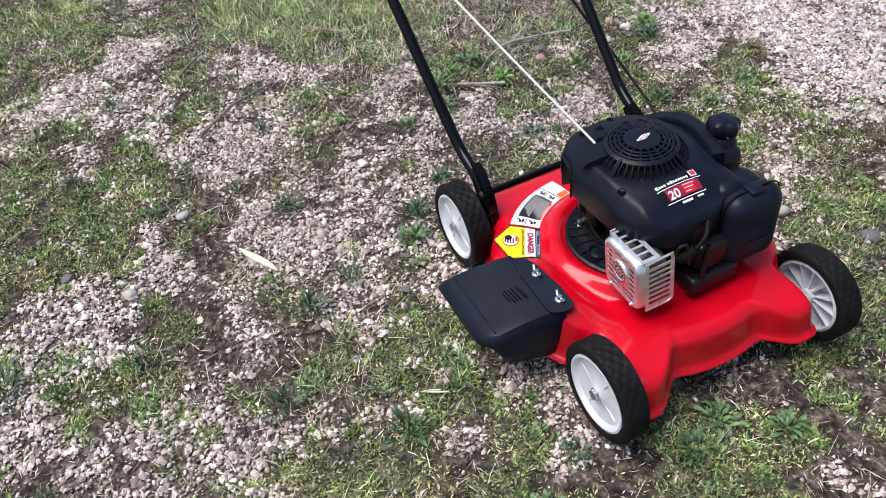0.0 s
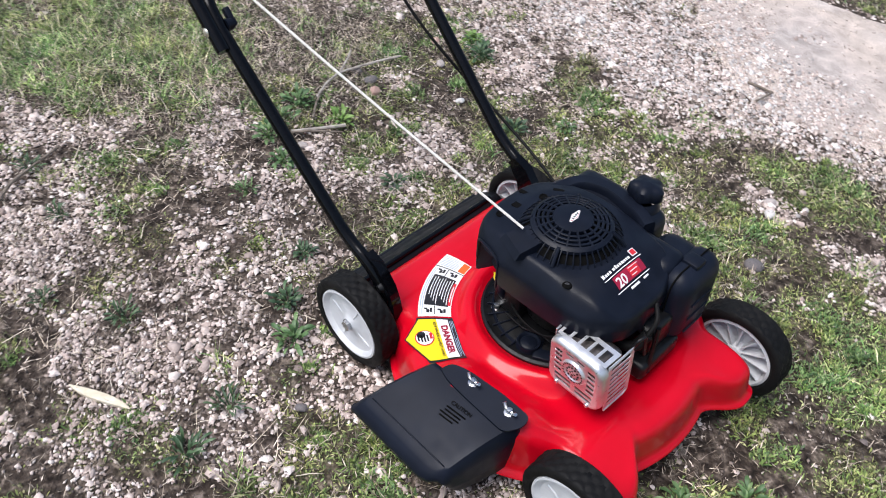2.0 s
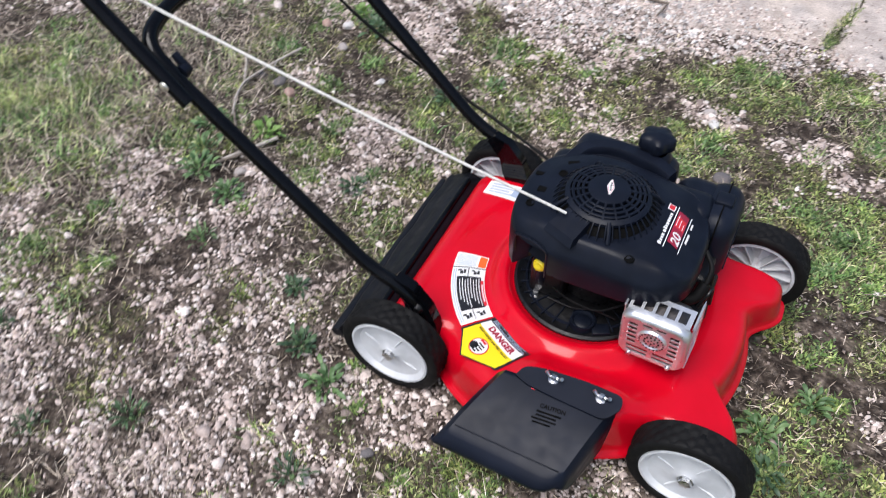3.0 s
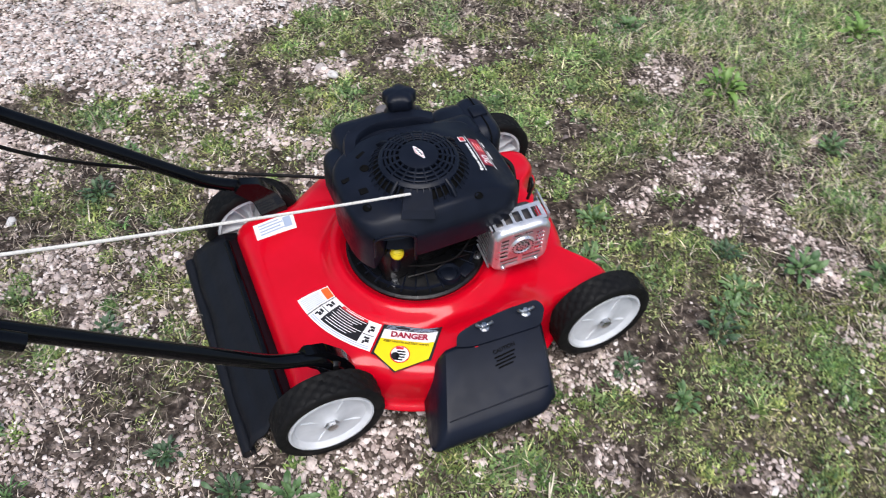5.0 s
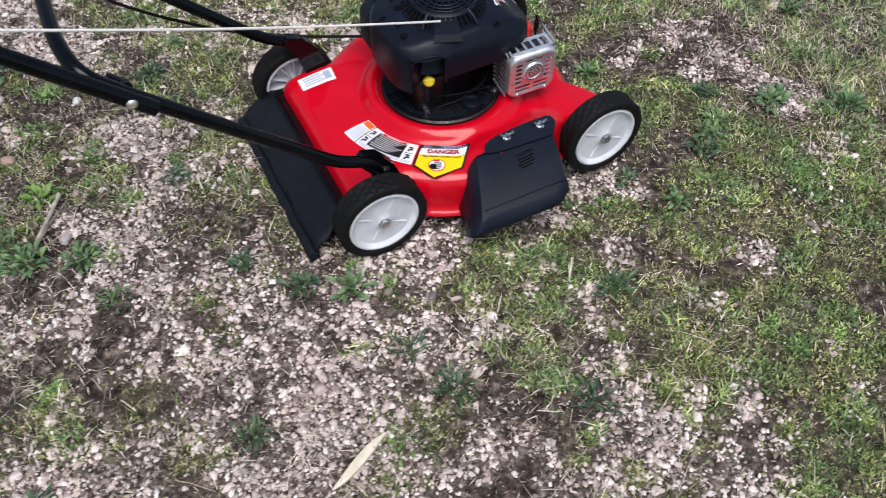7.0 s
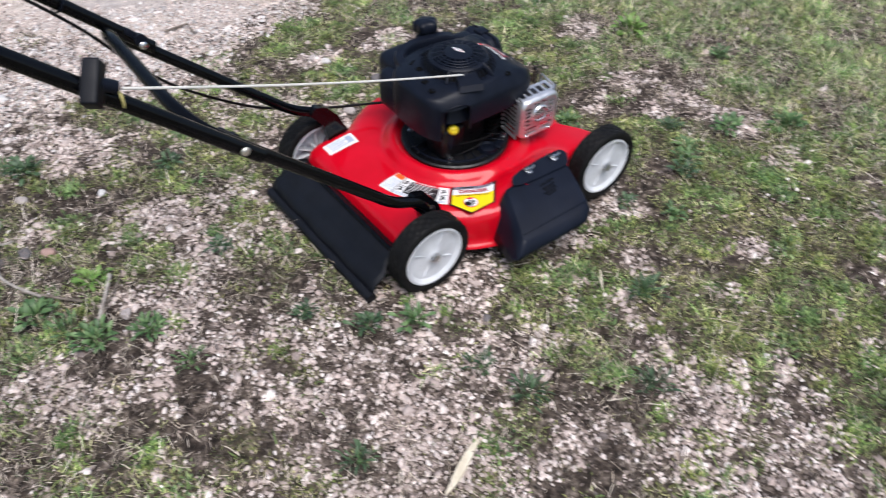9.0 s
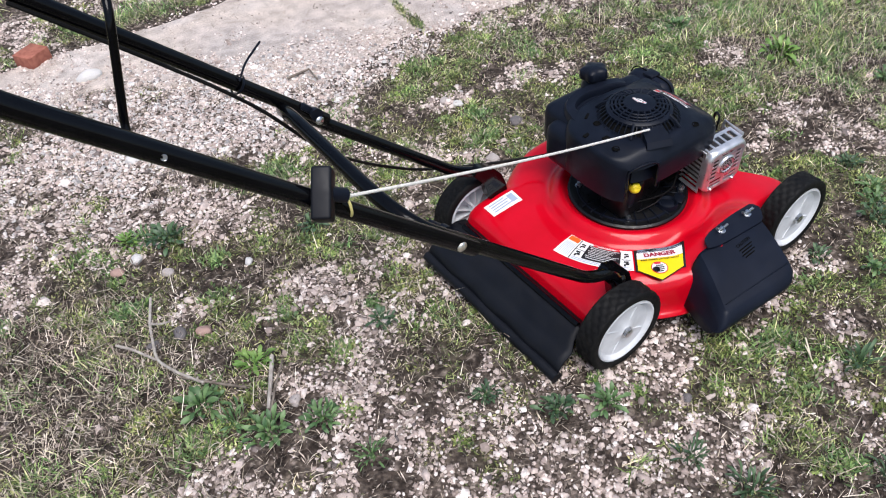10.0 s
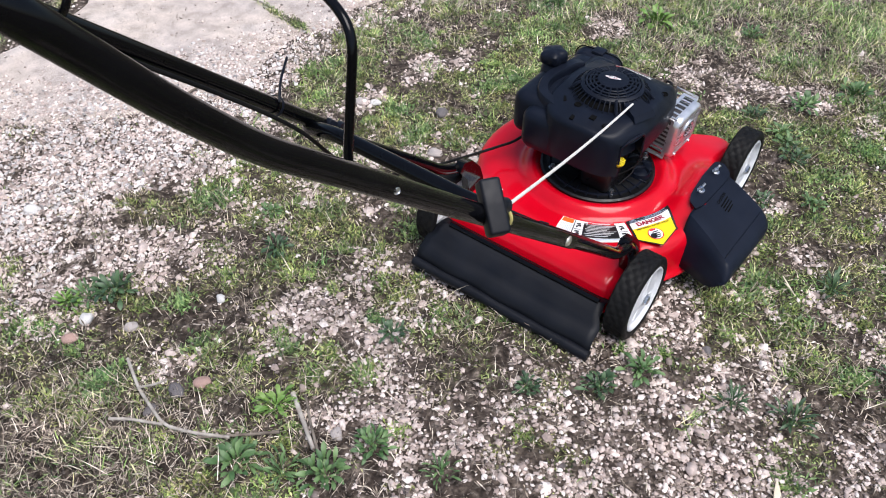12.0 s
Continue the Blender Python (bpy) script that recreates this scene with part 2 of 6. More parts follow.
def soil_material():
    m = material("soil", (0.2, 0.15, 0.12), 0.9, gloss=0.2)
    co = node(m, "ShaderNodeTexCoord").outputs["Object"]
    cells = node(m, "ShaderNodeTexVoronoi", Scale=150.0)
    link(m, co, cells.inputs["Vector"])
    sep = node(m, "ShaderNodeSeparateColor")
    link(m, cells.outputs["Color"], sep.inputs["Color"])
    crumbs = ramp(m, sep.outputs["Red"], [(0.0, (0.026, 0.020, 0.017)), (0.4, (0.082, 0.062, 0.052)), (0.75, (0.205, 0.163, 0.14)), (1.0, (0.42, 0.35, 0.31))])
    broad = node(m, "ShaderNodeTexNoise", Scale=60.0, Detail=8.0)
    link(m, co, broad.inputs["Vector"])
    earth = ramp(m, broad.outputs["Fac"], [(0.32, (0.012, 0.009, 0.007)), (0.48, (0.042, 0.031, 0.025)), (0.6, (0.105, 0.083, 0.067)), (0.74, (0.32, 0.26, 0.22))])
    thatch = ramp(m, broad.outputs["Fac"], [(0.3, (0.018, 0.016, 0.010)), (0.5, (0.064, 0.055, 0.034)), (0.7, (0.22, 0.185, 0.13))])
    colour = earth
    for name, layer in (("stony", crumbs), ("mossy", thatch)):
        mix = node(m, "ShaderNodeMix")
        mix.data_type = "RGBA"
        amount = node(m, "ShaderNodeAttribute")
        amount.attribute_name = name
        link(m, amount.outputs["Fac"], mix.inputs["Factor"])
        link(m, colour, mix.inputs["A"])
        link(m, layer, mix.inputs["B"])
        colour = mix.outputs["Result"]
    link(m, colour, shader(m).inputs["Base Color"])
    bu = node(m, "ShaderNodeBump", Strength=0.9, Distance=0.004)
    add = node(m, "ShaderNodeMath")
    add.operation = "SUBTRACT"
    link(m, broad.outputs["Fac"], add.inputs[0])
    link(m, cells.outputs["Distance"], add.inputs[1])
    link(m, add.outputs["Value"], bu.inputs["Height"])
    link(m, bu.outputs["Normal"], shader(m).inputs["Normal"])
    return m


soil = soil_material()


# ---------------------------------------------------------------- mesh helpers
def mesh_of(name, verts, faces, mat, smooth=True, flat_angle=40):
    me = bpy.data.meshes.new(name)
    me.from_pydata([tuple(v) for v in verts], [], [tuple(f) for f in faces])
    for one in mat if isinstance(mat, (list, tuple)) else [mat]:
        me.materials.append(one)
    me.update()
    bm = bmesh.new()
    bm.from_mesh(me)
    bmesh.ops.recalc_face_normals(bm, faces=bm.faces)
    bm.to_mesh(me)
    bm.free()
    if smooth:
        me.polygons.foreach_set("use_smooth", [True] * len(me.polygons))
        me.set_sharp_from_angle(angle=radians(flat_angle))
    return me


def part(name, me, parent, label="", at=None):
    ob = new(name, me)
    ob.parent = parent
    if at is not None:
        ob.matrix_basis = at if isinstance(at, Matrix) else Matrix.Translation(at)
    return tagged(ob, label) if label else ob


def join(*pieces):
    """Several (verts, faces) as one."""
    vs, fs = [], []
    for v, f in pieces:
        k = len(vs)
        vs += [tuple(p) for p in v]
        fs += [tuple(i + k for i in q) for q in f]
    return vs, fs


def moved(piece, m):
    return [tuple(m @ Vector(p)) for p in piece[0]], piece[1]


def lathe(profile, n=48, closed=False):
    """Profile of (r, h) turned about z."""
    vs, fs, k = [], [], len(profile)
    for i in range(n):
        a = 2 * math.pi * i / n
        vs += [(r * math.cos(a), r * math.sin(a), h) for r, h in profile]
    for i in range(n):
        j = (i + 1) % n
        for q in range(k if closed else k - 1):
            w = (q + 1) % k
            fs.append((i * k + q, j * k + q, j * k + w, i * k + w))
    return vs, fs


def box(x0, x1, y0, y1, z0, z1, r=0.0, steps=3):
    """A box with rounded edges (a rounded outline and rounded top and bottom rims)."""
    if r <= 0:
        vs = [(x, y, z) for z in (z0, z1) for y in (y0, y1) for x in (x0, x1)]
        return vs, [(0, 2, 3, 1), (4, 5, 7, 6), (0, 1, 5, 4), (2, 6, 7, 3), (0, 4, 6, 2), (1, 3, 7, 5)]
    bm = bmesh.new()
    bmesh.ops.create_cube(bm, size=1)
    bmesh.ops.transform(bm, matrix=Matrix.Translation(((x0 + x1) / 2, (y0 + y1) / 2, (z0 + z1) / 2)) @ Matrix.Diagonal((x1 - x0, y1 - y0, z1 - z0, 1)), verts=bm.verts)
    bmesh.ops.bevel(bm, geom=bm.edges[:], offset=r, segments=steps, profile=0.5, affect="EDGES")
    bm.verts.index_update()
    out = [tuple(v.co) for v in bm.verts], [tuple(v.index for v in f.verts) for f in bm.faces]
    bm.free()
    return out


def rounded(points, radius, steps=6):
    """A polyline in space with its corners rounded."""
    pts = [Vector(p) for p in points]
    out = [pts[0]]
    for a, b, c in zip(pts, pts[1:], pts[2:]):
        d = min(radius, (a - b).length * 0.45, (c - b).length * 0.45)
        p, q = b + (a - b).normalized() * d, b + (c - b).normalized() * d
        for i in range(steps + 1):
            t = i / steps
            out.append(p * (1 - t) ** 2 + b * 2 * t * (1 - t) + q * t * t)
    return out + [pts[-1]]


def tube(points, radius, n=14, caps=True):
    """A round bar along a polyline; radius may be one number or one for each point."""
    pts = [Vector(p) for p in points]
    rs = radius if isinstance(radius, (list, tuple)) else [radius] * len(pts)
    vs, fs = [], []
    up = Vector((0, 0, 1))
    side = None
    for i, p in enumerate(pts):
        d = (pts[min(i + 1, len(pts) - 1)] - pts[max(i - 1, 0)]).normalized()
        if side is None:
            side = d.cross(up if abs(d.z) < 0.9 else Vector((1, 0, 0))).normalized()
        side = (side - d * side.dot(d)).normalized()
        other = d.cross(side)
        for k in range(n):
            a = 2 * math.pi * k / n
            vs.append(tuple(p + (side * math.cos(a) + other * math.sin(a)) * rs[i]))
    for i in range(len(pts) - 1):
        for k in range(n):
            w = (k + 1) % n
            fs.append((i * n + k, i * n + w, (i + 1) * n + w, (i + 1) * n + k))
    if caps:
        fs += [tuple(range(n - 1, -1, -1)), tuple(range((len(pts) - 1) * n, len(pts) * n))]
    return vs, fs


def strap(points, w, h):
    """A flat-topped lip of width w and height h along a level polyline, with bevelled edges."""
    pts = [Vector(p) for p in points]
    half = [(-w / 2, -h / 2), (-w / 2, h * 0.28), (-w * 0.36, h / 2), (w * 0.36, h / 2), (w / 2, h * 0.28), (w / 2, -h / 2)]
    vs, fs, n = [], [], len(half)
    for i, p in enumerate(pts):
        d = pts[min(i + 1, len(pts) - 1)] - pts[max(i - 1, 0)]
        side = Vector((-d.y, d.x, 0)).normalized()
        vs += [tuple(p + side * a + Vector((0, 0, b))) for a, b in half]
    for i in range(len(pts) - 1):
        for k in range(n):
            q = (k + 1) % n
            fs.append((i * n + k, i * n + q, (i + 1) * n + q, (i + 1) * n + k))
    return vs, fs + [tuple(range(n)), tuple(range(len(vs) - 1, len(vs) - n - 1, -1))]


def smoothstep(a, b, x):
    t = np.clip((x - a) / (b - a), 0, 1)
    return t * t * (3 - 2 * t)


def along(d, at):
    """A pose that turns z to the direction d, at a place."""
    return Matrix.Translation(at) @ Vector(d).to_track_quat("Z", "Y").to_matrix().to_4x4()


# ---------------------------------------------------------------- ground fields
rng = np.random.default_rng(7)
LATTICE = rng.random((256, 256))


def value_noise(x, y, size):
    u, v = x / size + 50.0, y / size + 50.0
    i, j = np.floor(u).astype(int), np.floor(v).astype(int)
    f, g = u - i, v - j
    f, g = f * f * (3 - 2 * f), g * g * (3 - 2 * g)
    p = lambda a, b: LATTICE[a % 256, b % 256]
    return (p(i, j) * (1 - f) + p(i + 1, j) * f) * (1 - g) + (p(i, j + 1) * (1 - f) + p(i + 1, j + 1) * f) * g


def fbm(x, y, size, seed=0.0):
    return sum(value_noise(x + seed * 3.7 + 11 * k, y - seed * 2.3 + 7 * k, size / 2**k) * 0.5**k for k in range(4)) / 1.875


def blob(x, y, cx, cy, rx, ry):
    return np.exp(-(((x - cx) / rx) ** 2 + ((y - cy) / ry) ** 2))


def ground_slope(x, y):
    """The yard falls gently to the mower's left and front."""
    u = y + 0.2
    far = np.exp(-((np.hypot(x, y) / 6.0) ** 2))
    return (-0.022 * x - 0.0225 * (u + np.sqrt(u * u + 0.04))) * far


def ground_height(x, y):
    near = np.exp(-((x / 0.6) ** 2 + (y / 0.5) ** 2))
    return ground_slope(x, y) + (fbm(x, y, 0.5, 3) - 0.5) * 0.026 * (1 - 0.75 * near) + (fbm(x, y, 0.09, 5) - 0.5) * 0.008


def slab_edge(x):
    """The y at which the worn concrete begins, for a given x."""
    x = np.asarray(x, float)
    base = 1.05 + 0.42 * smoothstep(-0.15, -0.65, x) + 0.02 * np.sin(x * 5.0)
    return base + (fbm(x, x * 0, 0.22, 9) - 0.5) * 0.16


def on_slab(x, y):
    return smoothstep(-0.01, 0.03, y - slab_edge(x)) * smoothstep(-0.02, 0.03, slab_far(x) - y)


def slab_far(x):
    x = np.asarray(x, float)
    return 1.84 + 0.8 * smoothstep(-0.2, 0.6, x) + (fbm(x, x * 0 + 2, 0.2, 4) - 0.5) * 0.08


def slab_rise(x, y):
    """How far the concrete's top lies above the soil, 0 where it does not."""
    lo, hi = slab_edge(x) - 0.03, slab_far(x)
    v = (y - lo) / (hi - lo)
    end = np.clip(np.minimum(v, 1 - v) * 12, 0, 1)
    rise = 0.65 * (ground_slope(x, y) - ground_height(x, y)) - 0.016 * (1 - end) + 0.010 * end
    return np.where((v > 0) & (v < 1), np.maximum(rise, 0), 0)


GREEN = [(-1.24, -0.94, 0.12), (-1.07, -0.69, 0.1), (-0.91, -0.80, 0.09), (-0.83, -0.95, 0.09), (-0.86, -0.60, 0.06), (-1.2, -0.30, 0.09), (-0.97, 0.12, 0.1), (0.04, -0.67, 0.1), (0.23, -0.41, 0.09), (-0.07, -0.38, 0.07), (-0.20, -0.92, 0.1), (0.09, -0.38, 0.06)]
GREEN += [(0.33, -0.09, 0.06), (-0.66, 0.20, 0.08), (0.21, -0.65, 0.1), (0.63, -0.62, 0.1), (0.39, -0.64, 0.07), (0.09, -0.51, 0.06), (-0.28, -0.55, 0.04), (-0.60, -0.50, 0.04), (-0.30, -0.45, 0.04), (0.32, -0.86, 0.1), (0.07, 0.80, 0.08), (0.14, 0.69, 0.08)]
GREEN += [(-0.15, -0.77, 0.07), (-0.30, -0.66, 0.06), (-0.46, -0.60, 0.05), (-0.40, -0.82, 0.06), (-0.62, -0.72, 0.06), (1.03, 0.45, 0.14), (1.42, 0.23, 0.14), (1.05, -0.23, 0.12), (0.42, -0.37, 0.07), (0.69, -0.46, 0.07), (-0.50, 0.30, 0.07), (-0.42, 0.05, 0.06)]
GREEN += [(0.14, -0.605, 0.04), (0.30, -0.69, 0.06), (0.195, -0.74, 0.05), (0.42, -0.715, 0.06), (0.86, -0.345, 0.08), (0.41, -0.364, 0.04), (0.345, -0.46, 0.045), (0.54, -0.56, 0.045), (0.57, -0.64, 0.05), (0.608, -0.37, 0.04), (0.514, -0.275, 0.035), (0.80, -0.436, 0.06), (0.25, -0.70, 0.07), (0.36, -0.745, 0.05), (0.38, -0.13, 0.05), (0.30, -0.11, 0.04), (0.43, -0.10, 0.04), (0.39, -0.20, 0.05), (0.50, 0.13, 0.05)]
# (0.42, -0.02) and (0.36, -0.08): greenery that also darkens for the deck's shade
GREEN += [(0.05, 0.92, 0.05), (0.04, 0.82, 0.06), (0.17, 0.885, 0.06), (0.33, 0.96, 0.06), (0.515, 0.95, 0.07), (0.42, 0.86, 0.07), (-0.55, 0.933, 0.04), (-0.48, 0.84, 0.045), (-0.68, 1.02, 0.03), (-0.35, 0.94, 0.03), (-1.50, 0.25, 0.1), (-1.30, 0.08, 0.07), (0.97, -0.22, 0.08), (0.42, -0.02, 0.07), (0.36, -0.08, 0.06), (-0.59, -0.50, 0.04)]
STONY = [(-0.63, -0.25, 0.12), (-0.50, -0.44, 0.1), (-0.38, -0.50, 0.09), (-0.69, -0.09, 0.1), (-0.17, -0.30, 0.07), (-0.26, -0.68, 0.08), (-1.5, -0.66, 0.12), (-1.03, -0.40, 0.1), (-0.87, -0.50, 0.07), (-0.62, -0.37, 0.1), (-0.45, -0.37, 0.1)]
STONY += [(-0.04, -0.43, 0.05), (-0.13, -0.51, 0.05), (-0.26, -0.48, 0.05), (-0.03, -0.61, 0.035), (0.06, -0.95, 0.08), (-0.25, -0.30, 0.05), (-0.15, -0.89, 0.06), (0.05, -0.55, 0.07), (0.20, -0.82, 0.10), (0.02, -0.78, 0.07), (-1.15, -0.75, 0.14), (-1.32, -0.45, 0.14), (-1.45, -0.95, 0.14), (-0.52, -1.0, 0.09), (-0.53, -0.80, 0.09), (-0.23, -0.53, 0.06), (-1.0, 0.33, 0.12), (-0.73, 0.71, 0.14), (-0.38, -0.94, 0.07), (-0.66, 0.05, 0.08), (-0.62, 0.32, 0.07)]
BARE = [(0.80, 0.36, 0.07), (0.50, 0.02, 0.06), (0.78, -0.25, 0.06), (0.29, -0.34, 0.05), (0.62, -0.49, 0.06), (0.375, -0.55, 0.05), (0.76, -0.08, 0.05), (0.635, 0.12, 0.07), (0.625, -0.08, 0.05), (-0.95, -0.62, 0.05), (-0.55, -0.62, 0.05), (0.45, -0.25, 0.035), (0.39, -0.555, 0.04), (0.14, -0.44, 0.04), (0.68, -0.354, 0.035), (0.82, 0.43, 0.05), (0.66, 0.37, 0.04), (0.79, -0.08, 0.045), (0.80, -0.23, 0.05), (0.42, -0.435, 0.025)]
BARE += [(0.03, 0.735, 0.035), (0.10, 0.72, 0.035), (0.19, 0.695, 0.04), (0.25, 0.68, 0.035), (0.39, 0.64, 0.04), (0.33, 0.73, 0.03), (0.49, 0.81, 0.035), (0.26, 0.81, 0.03)]


def fields(x, y):
    """How stony, mossy, grassy and strawy the ground is at a place, 0 to 1 each."""
    n1, n2, n3, n4 = fbm(x, y, 0.30, 1), fbm(x, y, 0.11, 2), fbm(x, y, 0.26, 6), fbm(x, y, 0.05, 12)
    n5, n6 = fbm(x, y, 0.14, 21), fbm(x, y, 0.03, 23)
    n7 = fbm(x, y, 0.24, 31)
    front = smoothstep(-0.30, 0.62, x + (n1 - 0.5) * 0.9) * smoothstep(1.0, 0.8, y)
    lush = 0.9 * blob(x, y, -1.56, -0.36, 0.20, 0.16) + blob(x, y, -1.50, -0.10, 0.32, 0.22) + 0.5 * blob(x, y, -1.24, 0.0, 0.16, 0.12) + 0.6 * blob(x, y, -1.95, -0.88, 0.25, 0.3) + 0.7 * blob(x, y, 1.65, 0.55, 0.5, 0.6) + 0.35 * blob(x, y, 0.35, 0.90, 0.42, 0.12) + 0.6 * blob(x, y, 1.3, -0.2, 0.32, 0.45) + 0.25 * blob(x, y, 1.15, 0.3, 0.35, 0.4) + blob(x, y, -0.42, 1.92, 0.25, 0.06)
    lush = lush + 0.35 * blob(x, y, -1.12, 0.36, 0.2, 0.2) + 0.12 * blob(x, y, 1.0, -0.1, 0.5, 0.5) + 0.2 * blob(x, y, 0.7, 0.6, 0.4, 0.2) + 0.3 * blob(x, y, 1.25, 0.3, 0.5, 0.6) + 0.3 * blob(x, y, -1.35, 0.15, 0.25, 0.25)
    mossy = 0.31 + 0.22 * front + 0.34 * smoothstep(-0.65, -1.0, y) + 0.4 * blob(x, y, 0.3, 0.62, 0.5, 0.22) + 0.5 * blob(x, y, -0.52, 0.02, 0.14, 0.2) + 0.35 * blob(x, y, -0.1, -0.45, 0.28, 0.1)
    # moss round (0.40, 0.0) is thickened partly to stand in for mower shade
    mossy = mossy + 0.35 * blob(x, y, 0.40, 0.0, 0.18, 0.28) + 0.25 * blob(x, y, 0.25, -0.92, 0.3, 0.18) + 0.4 * blob(x, y, 0.28, -0.82, 0.22, 0.18) + 0.28 * blob(x, y, 0.52, -0.45, 0.28, 0.28) + 0.4 * blob(x, y, -0.34, -0.36, 0.10, 0.08) + 0.25 * blob(x, y, 0.35, -0.60, 0.35, 0.2) + 0.55 * blob(x, y, -0.12, 0.62, 0.30, 0.22) + 0.3 * blob(x, y, -0.95, -0.75, 0.4, 0.2) + 0.35 * blob(x, y, -0.6, 0.5, 0.25, 0.12) + 0.22 * blob(x, y, 0.45, 0.35, 0.3, 0.3) + 0.12 * blob(x, y, 0.15, -0.7, 0.3, 0.25) - 0.25 * blob(x, y, -0.45, -0.5, 0.3, 0.18) - 0.2 * blob(x, y, -0.7, -0.1, 0.2, 0.3)
    for cx, cy, r in GREEN:
        mossy = mossy + 0.45 * blob(x, y, cx, cy, r, r)
    for cx, cy, r in STONY:
        mossy = mossy - 0.30 * blob(x, y, cx, cy, r, r)
    bare = sum(blob(x, y, cx, cy, r, r) for cx, cy, r in BARE)
    bare = bare + 0.75 * front * smoothstep(0.45, 0.80, x) * smoothstep(0.49, 0.60, n7) * (1 - 0.8 * blob(x, y, 0.5, -0.5, 0.3, 0.3))
    mossy = mossy - 0.75 * np.minimum(bare, 1.2)
    moss = np.clip(mossy - 0.08 + (n1 - 0.5) * 1.0 + (n2 - 0.5) * (2.6 + 1.2 * front) + (n4 - 0.5) * 1.5 + (n6 - 0.5) * 1.8, 0, 1)
    moss = moss + (smoothstep(0.28, 0.80, moss) - moss) * (0.35 + 0.35 * front)
    rocks = sum(blob(x, y, cx, cy, r, r) for cx, cy, r in STONY)
    pale = blob(x, y, -0.62, 1.10, 0.42, 0.24) + 0.8 * blob(x, y, -0.15, 1.0, 0.3, 0.07) + 0.7 * blob(x, y, -0.78, 1.44, 0.25, 0.16) + 0.6 * blob(x, y, -0.35, 1.24, 0.3, 0.12) + 0.6 * blob(x, y, 0.12, 1.07, 0.3, 0.06)
    heap = 0.70 - 0.46 * moss + (n5 - 0.5) * 1.2 + (n3 - 0.5) * 0.3 + (n4 - 0.5) * 1.1 + (n6 - 0.5) * 1.5 - 0.10 * front - 0.28 * blob(x, y, 0.5, -0.42, 0.3, 0.28) - 0.24 * blob(x, y, -0.22, -0.46, 0.17, 0.12) + 0.5 * pale - 0.22 * blob(x, y, -0.85, 0.62, 0.3, 0.22) - lush + 0.25 * rocks + 0.38 * np.minimum(bare, 1) - 0.45 * blob(x, y, -1.08, 0.42, 0.2, 0.2) - 0.35 * blob(x, y, 0.40, 0.0, 0.18, 0.28) - 0.3 * blob(x, y, 0.28, -0.82, 0.2, 0.16)
    stony = smoothstep(0.32, 0.90, heap)
    grass = np.clip(lush * 1.1 + (n2 - 0.56) * 1.3 - 0.5 * bare, 0, 1) * np.clip(lush * 2 + 0.15 + 0.15 * front, 0, 1)
    straw = np.clip(0.18 - 0.35 * blob(x, y, 0.5, -0.42, 0.3, 0.28) + (n3 - 0.5) * 1.2 + (n4 - 0.5) + 0.22 * front + 0.22 * front * smoothstep(0.6, 1.0, x) - 0.1 * bare - 0.5 * blob(x, y, 0.42, 0.0, 0.22, 0.3) - 0.45 * blob(x, y, 0.42, 0.42, 0.35, 0.35) - 0.35 * blob(x, y, 0.4, -0.78, 0.35, 0.3) - 0.3 * blob(x, y, 0.1, 0.7, 0.3, 0.2) + 0.55 * blob(x, y, -1.2, 0.12, 0.3, 0.3) - 0.3 * blob(x, y, 0.28, -0.82, 0.2, 0.16) + 0.9 * blob(x, y, -1.06, 0.46, 0.16, 0.16) + 0.4 * blob(x, y, -1.2, 0.2, 0.3, 0.3) + 0.4 * lush, 0, 1)
    moss = moss * np.clip(1.1 - pale, 0, 1)
    free = 1 - on_slab(x, y)
    rim = 1 - smoothstep(0.0, 0.55, y - slab_edge(x) + (n2 - 0.5) * 0.7) * smoothstep(0.0, 0.1, slab_far(x) - y)
    stony = np.clip(stony + 0.5 * (1 - free) * rim, 0, 1)
    return stony * (0.05 + 0.95 * np.maximum(free, 0.8 * rim**1.6)), moss * free, grass * free, straw * (0.08 + 0.92 * free), pale


# ---------------------------------------------------------------- ground
def axis(lo, hi, step, far):
    fine = np.arange(lo, hi + step / 2, step)
    grow = step * 1.35 ** np.arange(1, 60)
    out = np.cumsum(grow)
    out = out[out < far]
    return np.concatenate([lo - out[::-1], fine, hi + out])


gx, gy = axis(-2.6, 1.9, 0.018, 900), axis(-1.45, 2.4, 0.018, 900)
X, Y = np.meshgrid(gx, gy, indexing="ij")
Z = ground_height(X, Y) - 0.002
co = np.stack([X, Y, Z], -1).reshape(-1, 3)
ny = len(gy)
ii, jj = np.meshgrid(np.arange(len(gx) - 1), np.arange(ny - 1), indexing="ij")
quads = np.stack([ii * ny + jj, (ii + 1) * ny + jj, (ii + 1) * ny + jj + 1, ii * ny + jj + 1], -1).reshape(-1, 4)


def fast_mesh(name, co, faces, mat, smooth=True):
    """A mesh from arrays; faces all of one number of corners."""
    me = bpy.data.meshes.new(name)
    k = faces.shape[1]
    me.vertices.add(len(co))
    me.vertices.foreach_set("co", np.asarray(co, np.float32).ravel())
    me.loops.add(faces.size)
    me.loops.foreach_set("vertex_index", faces.astype(np.int32).ravel())
    me.polygons.add(len(faces))
    me.polygons.foreach_set("loop_start", np.arange(0, faces.size, k, dtype=np.int32))
    me.materials.append(mat)
    me.update(calc_edges=True)
    if smooth:
        me.polygons.foreach_set("use_smooth", np.ones(len(faces), bool))
    return me


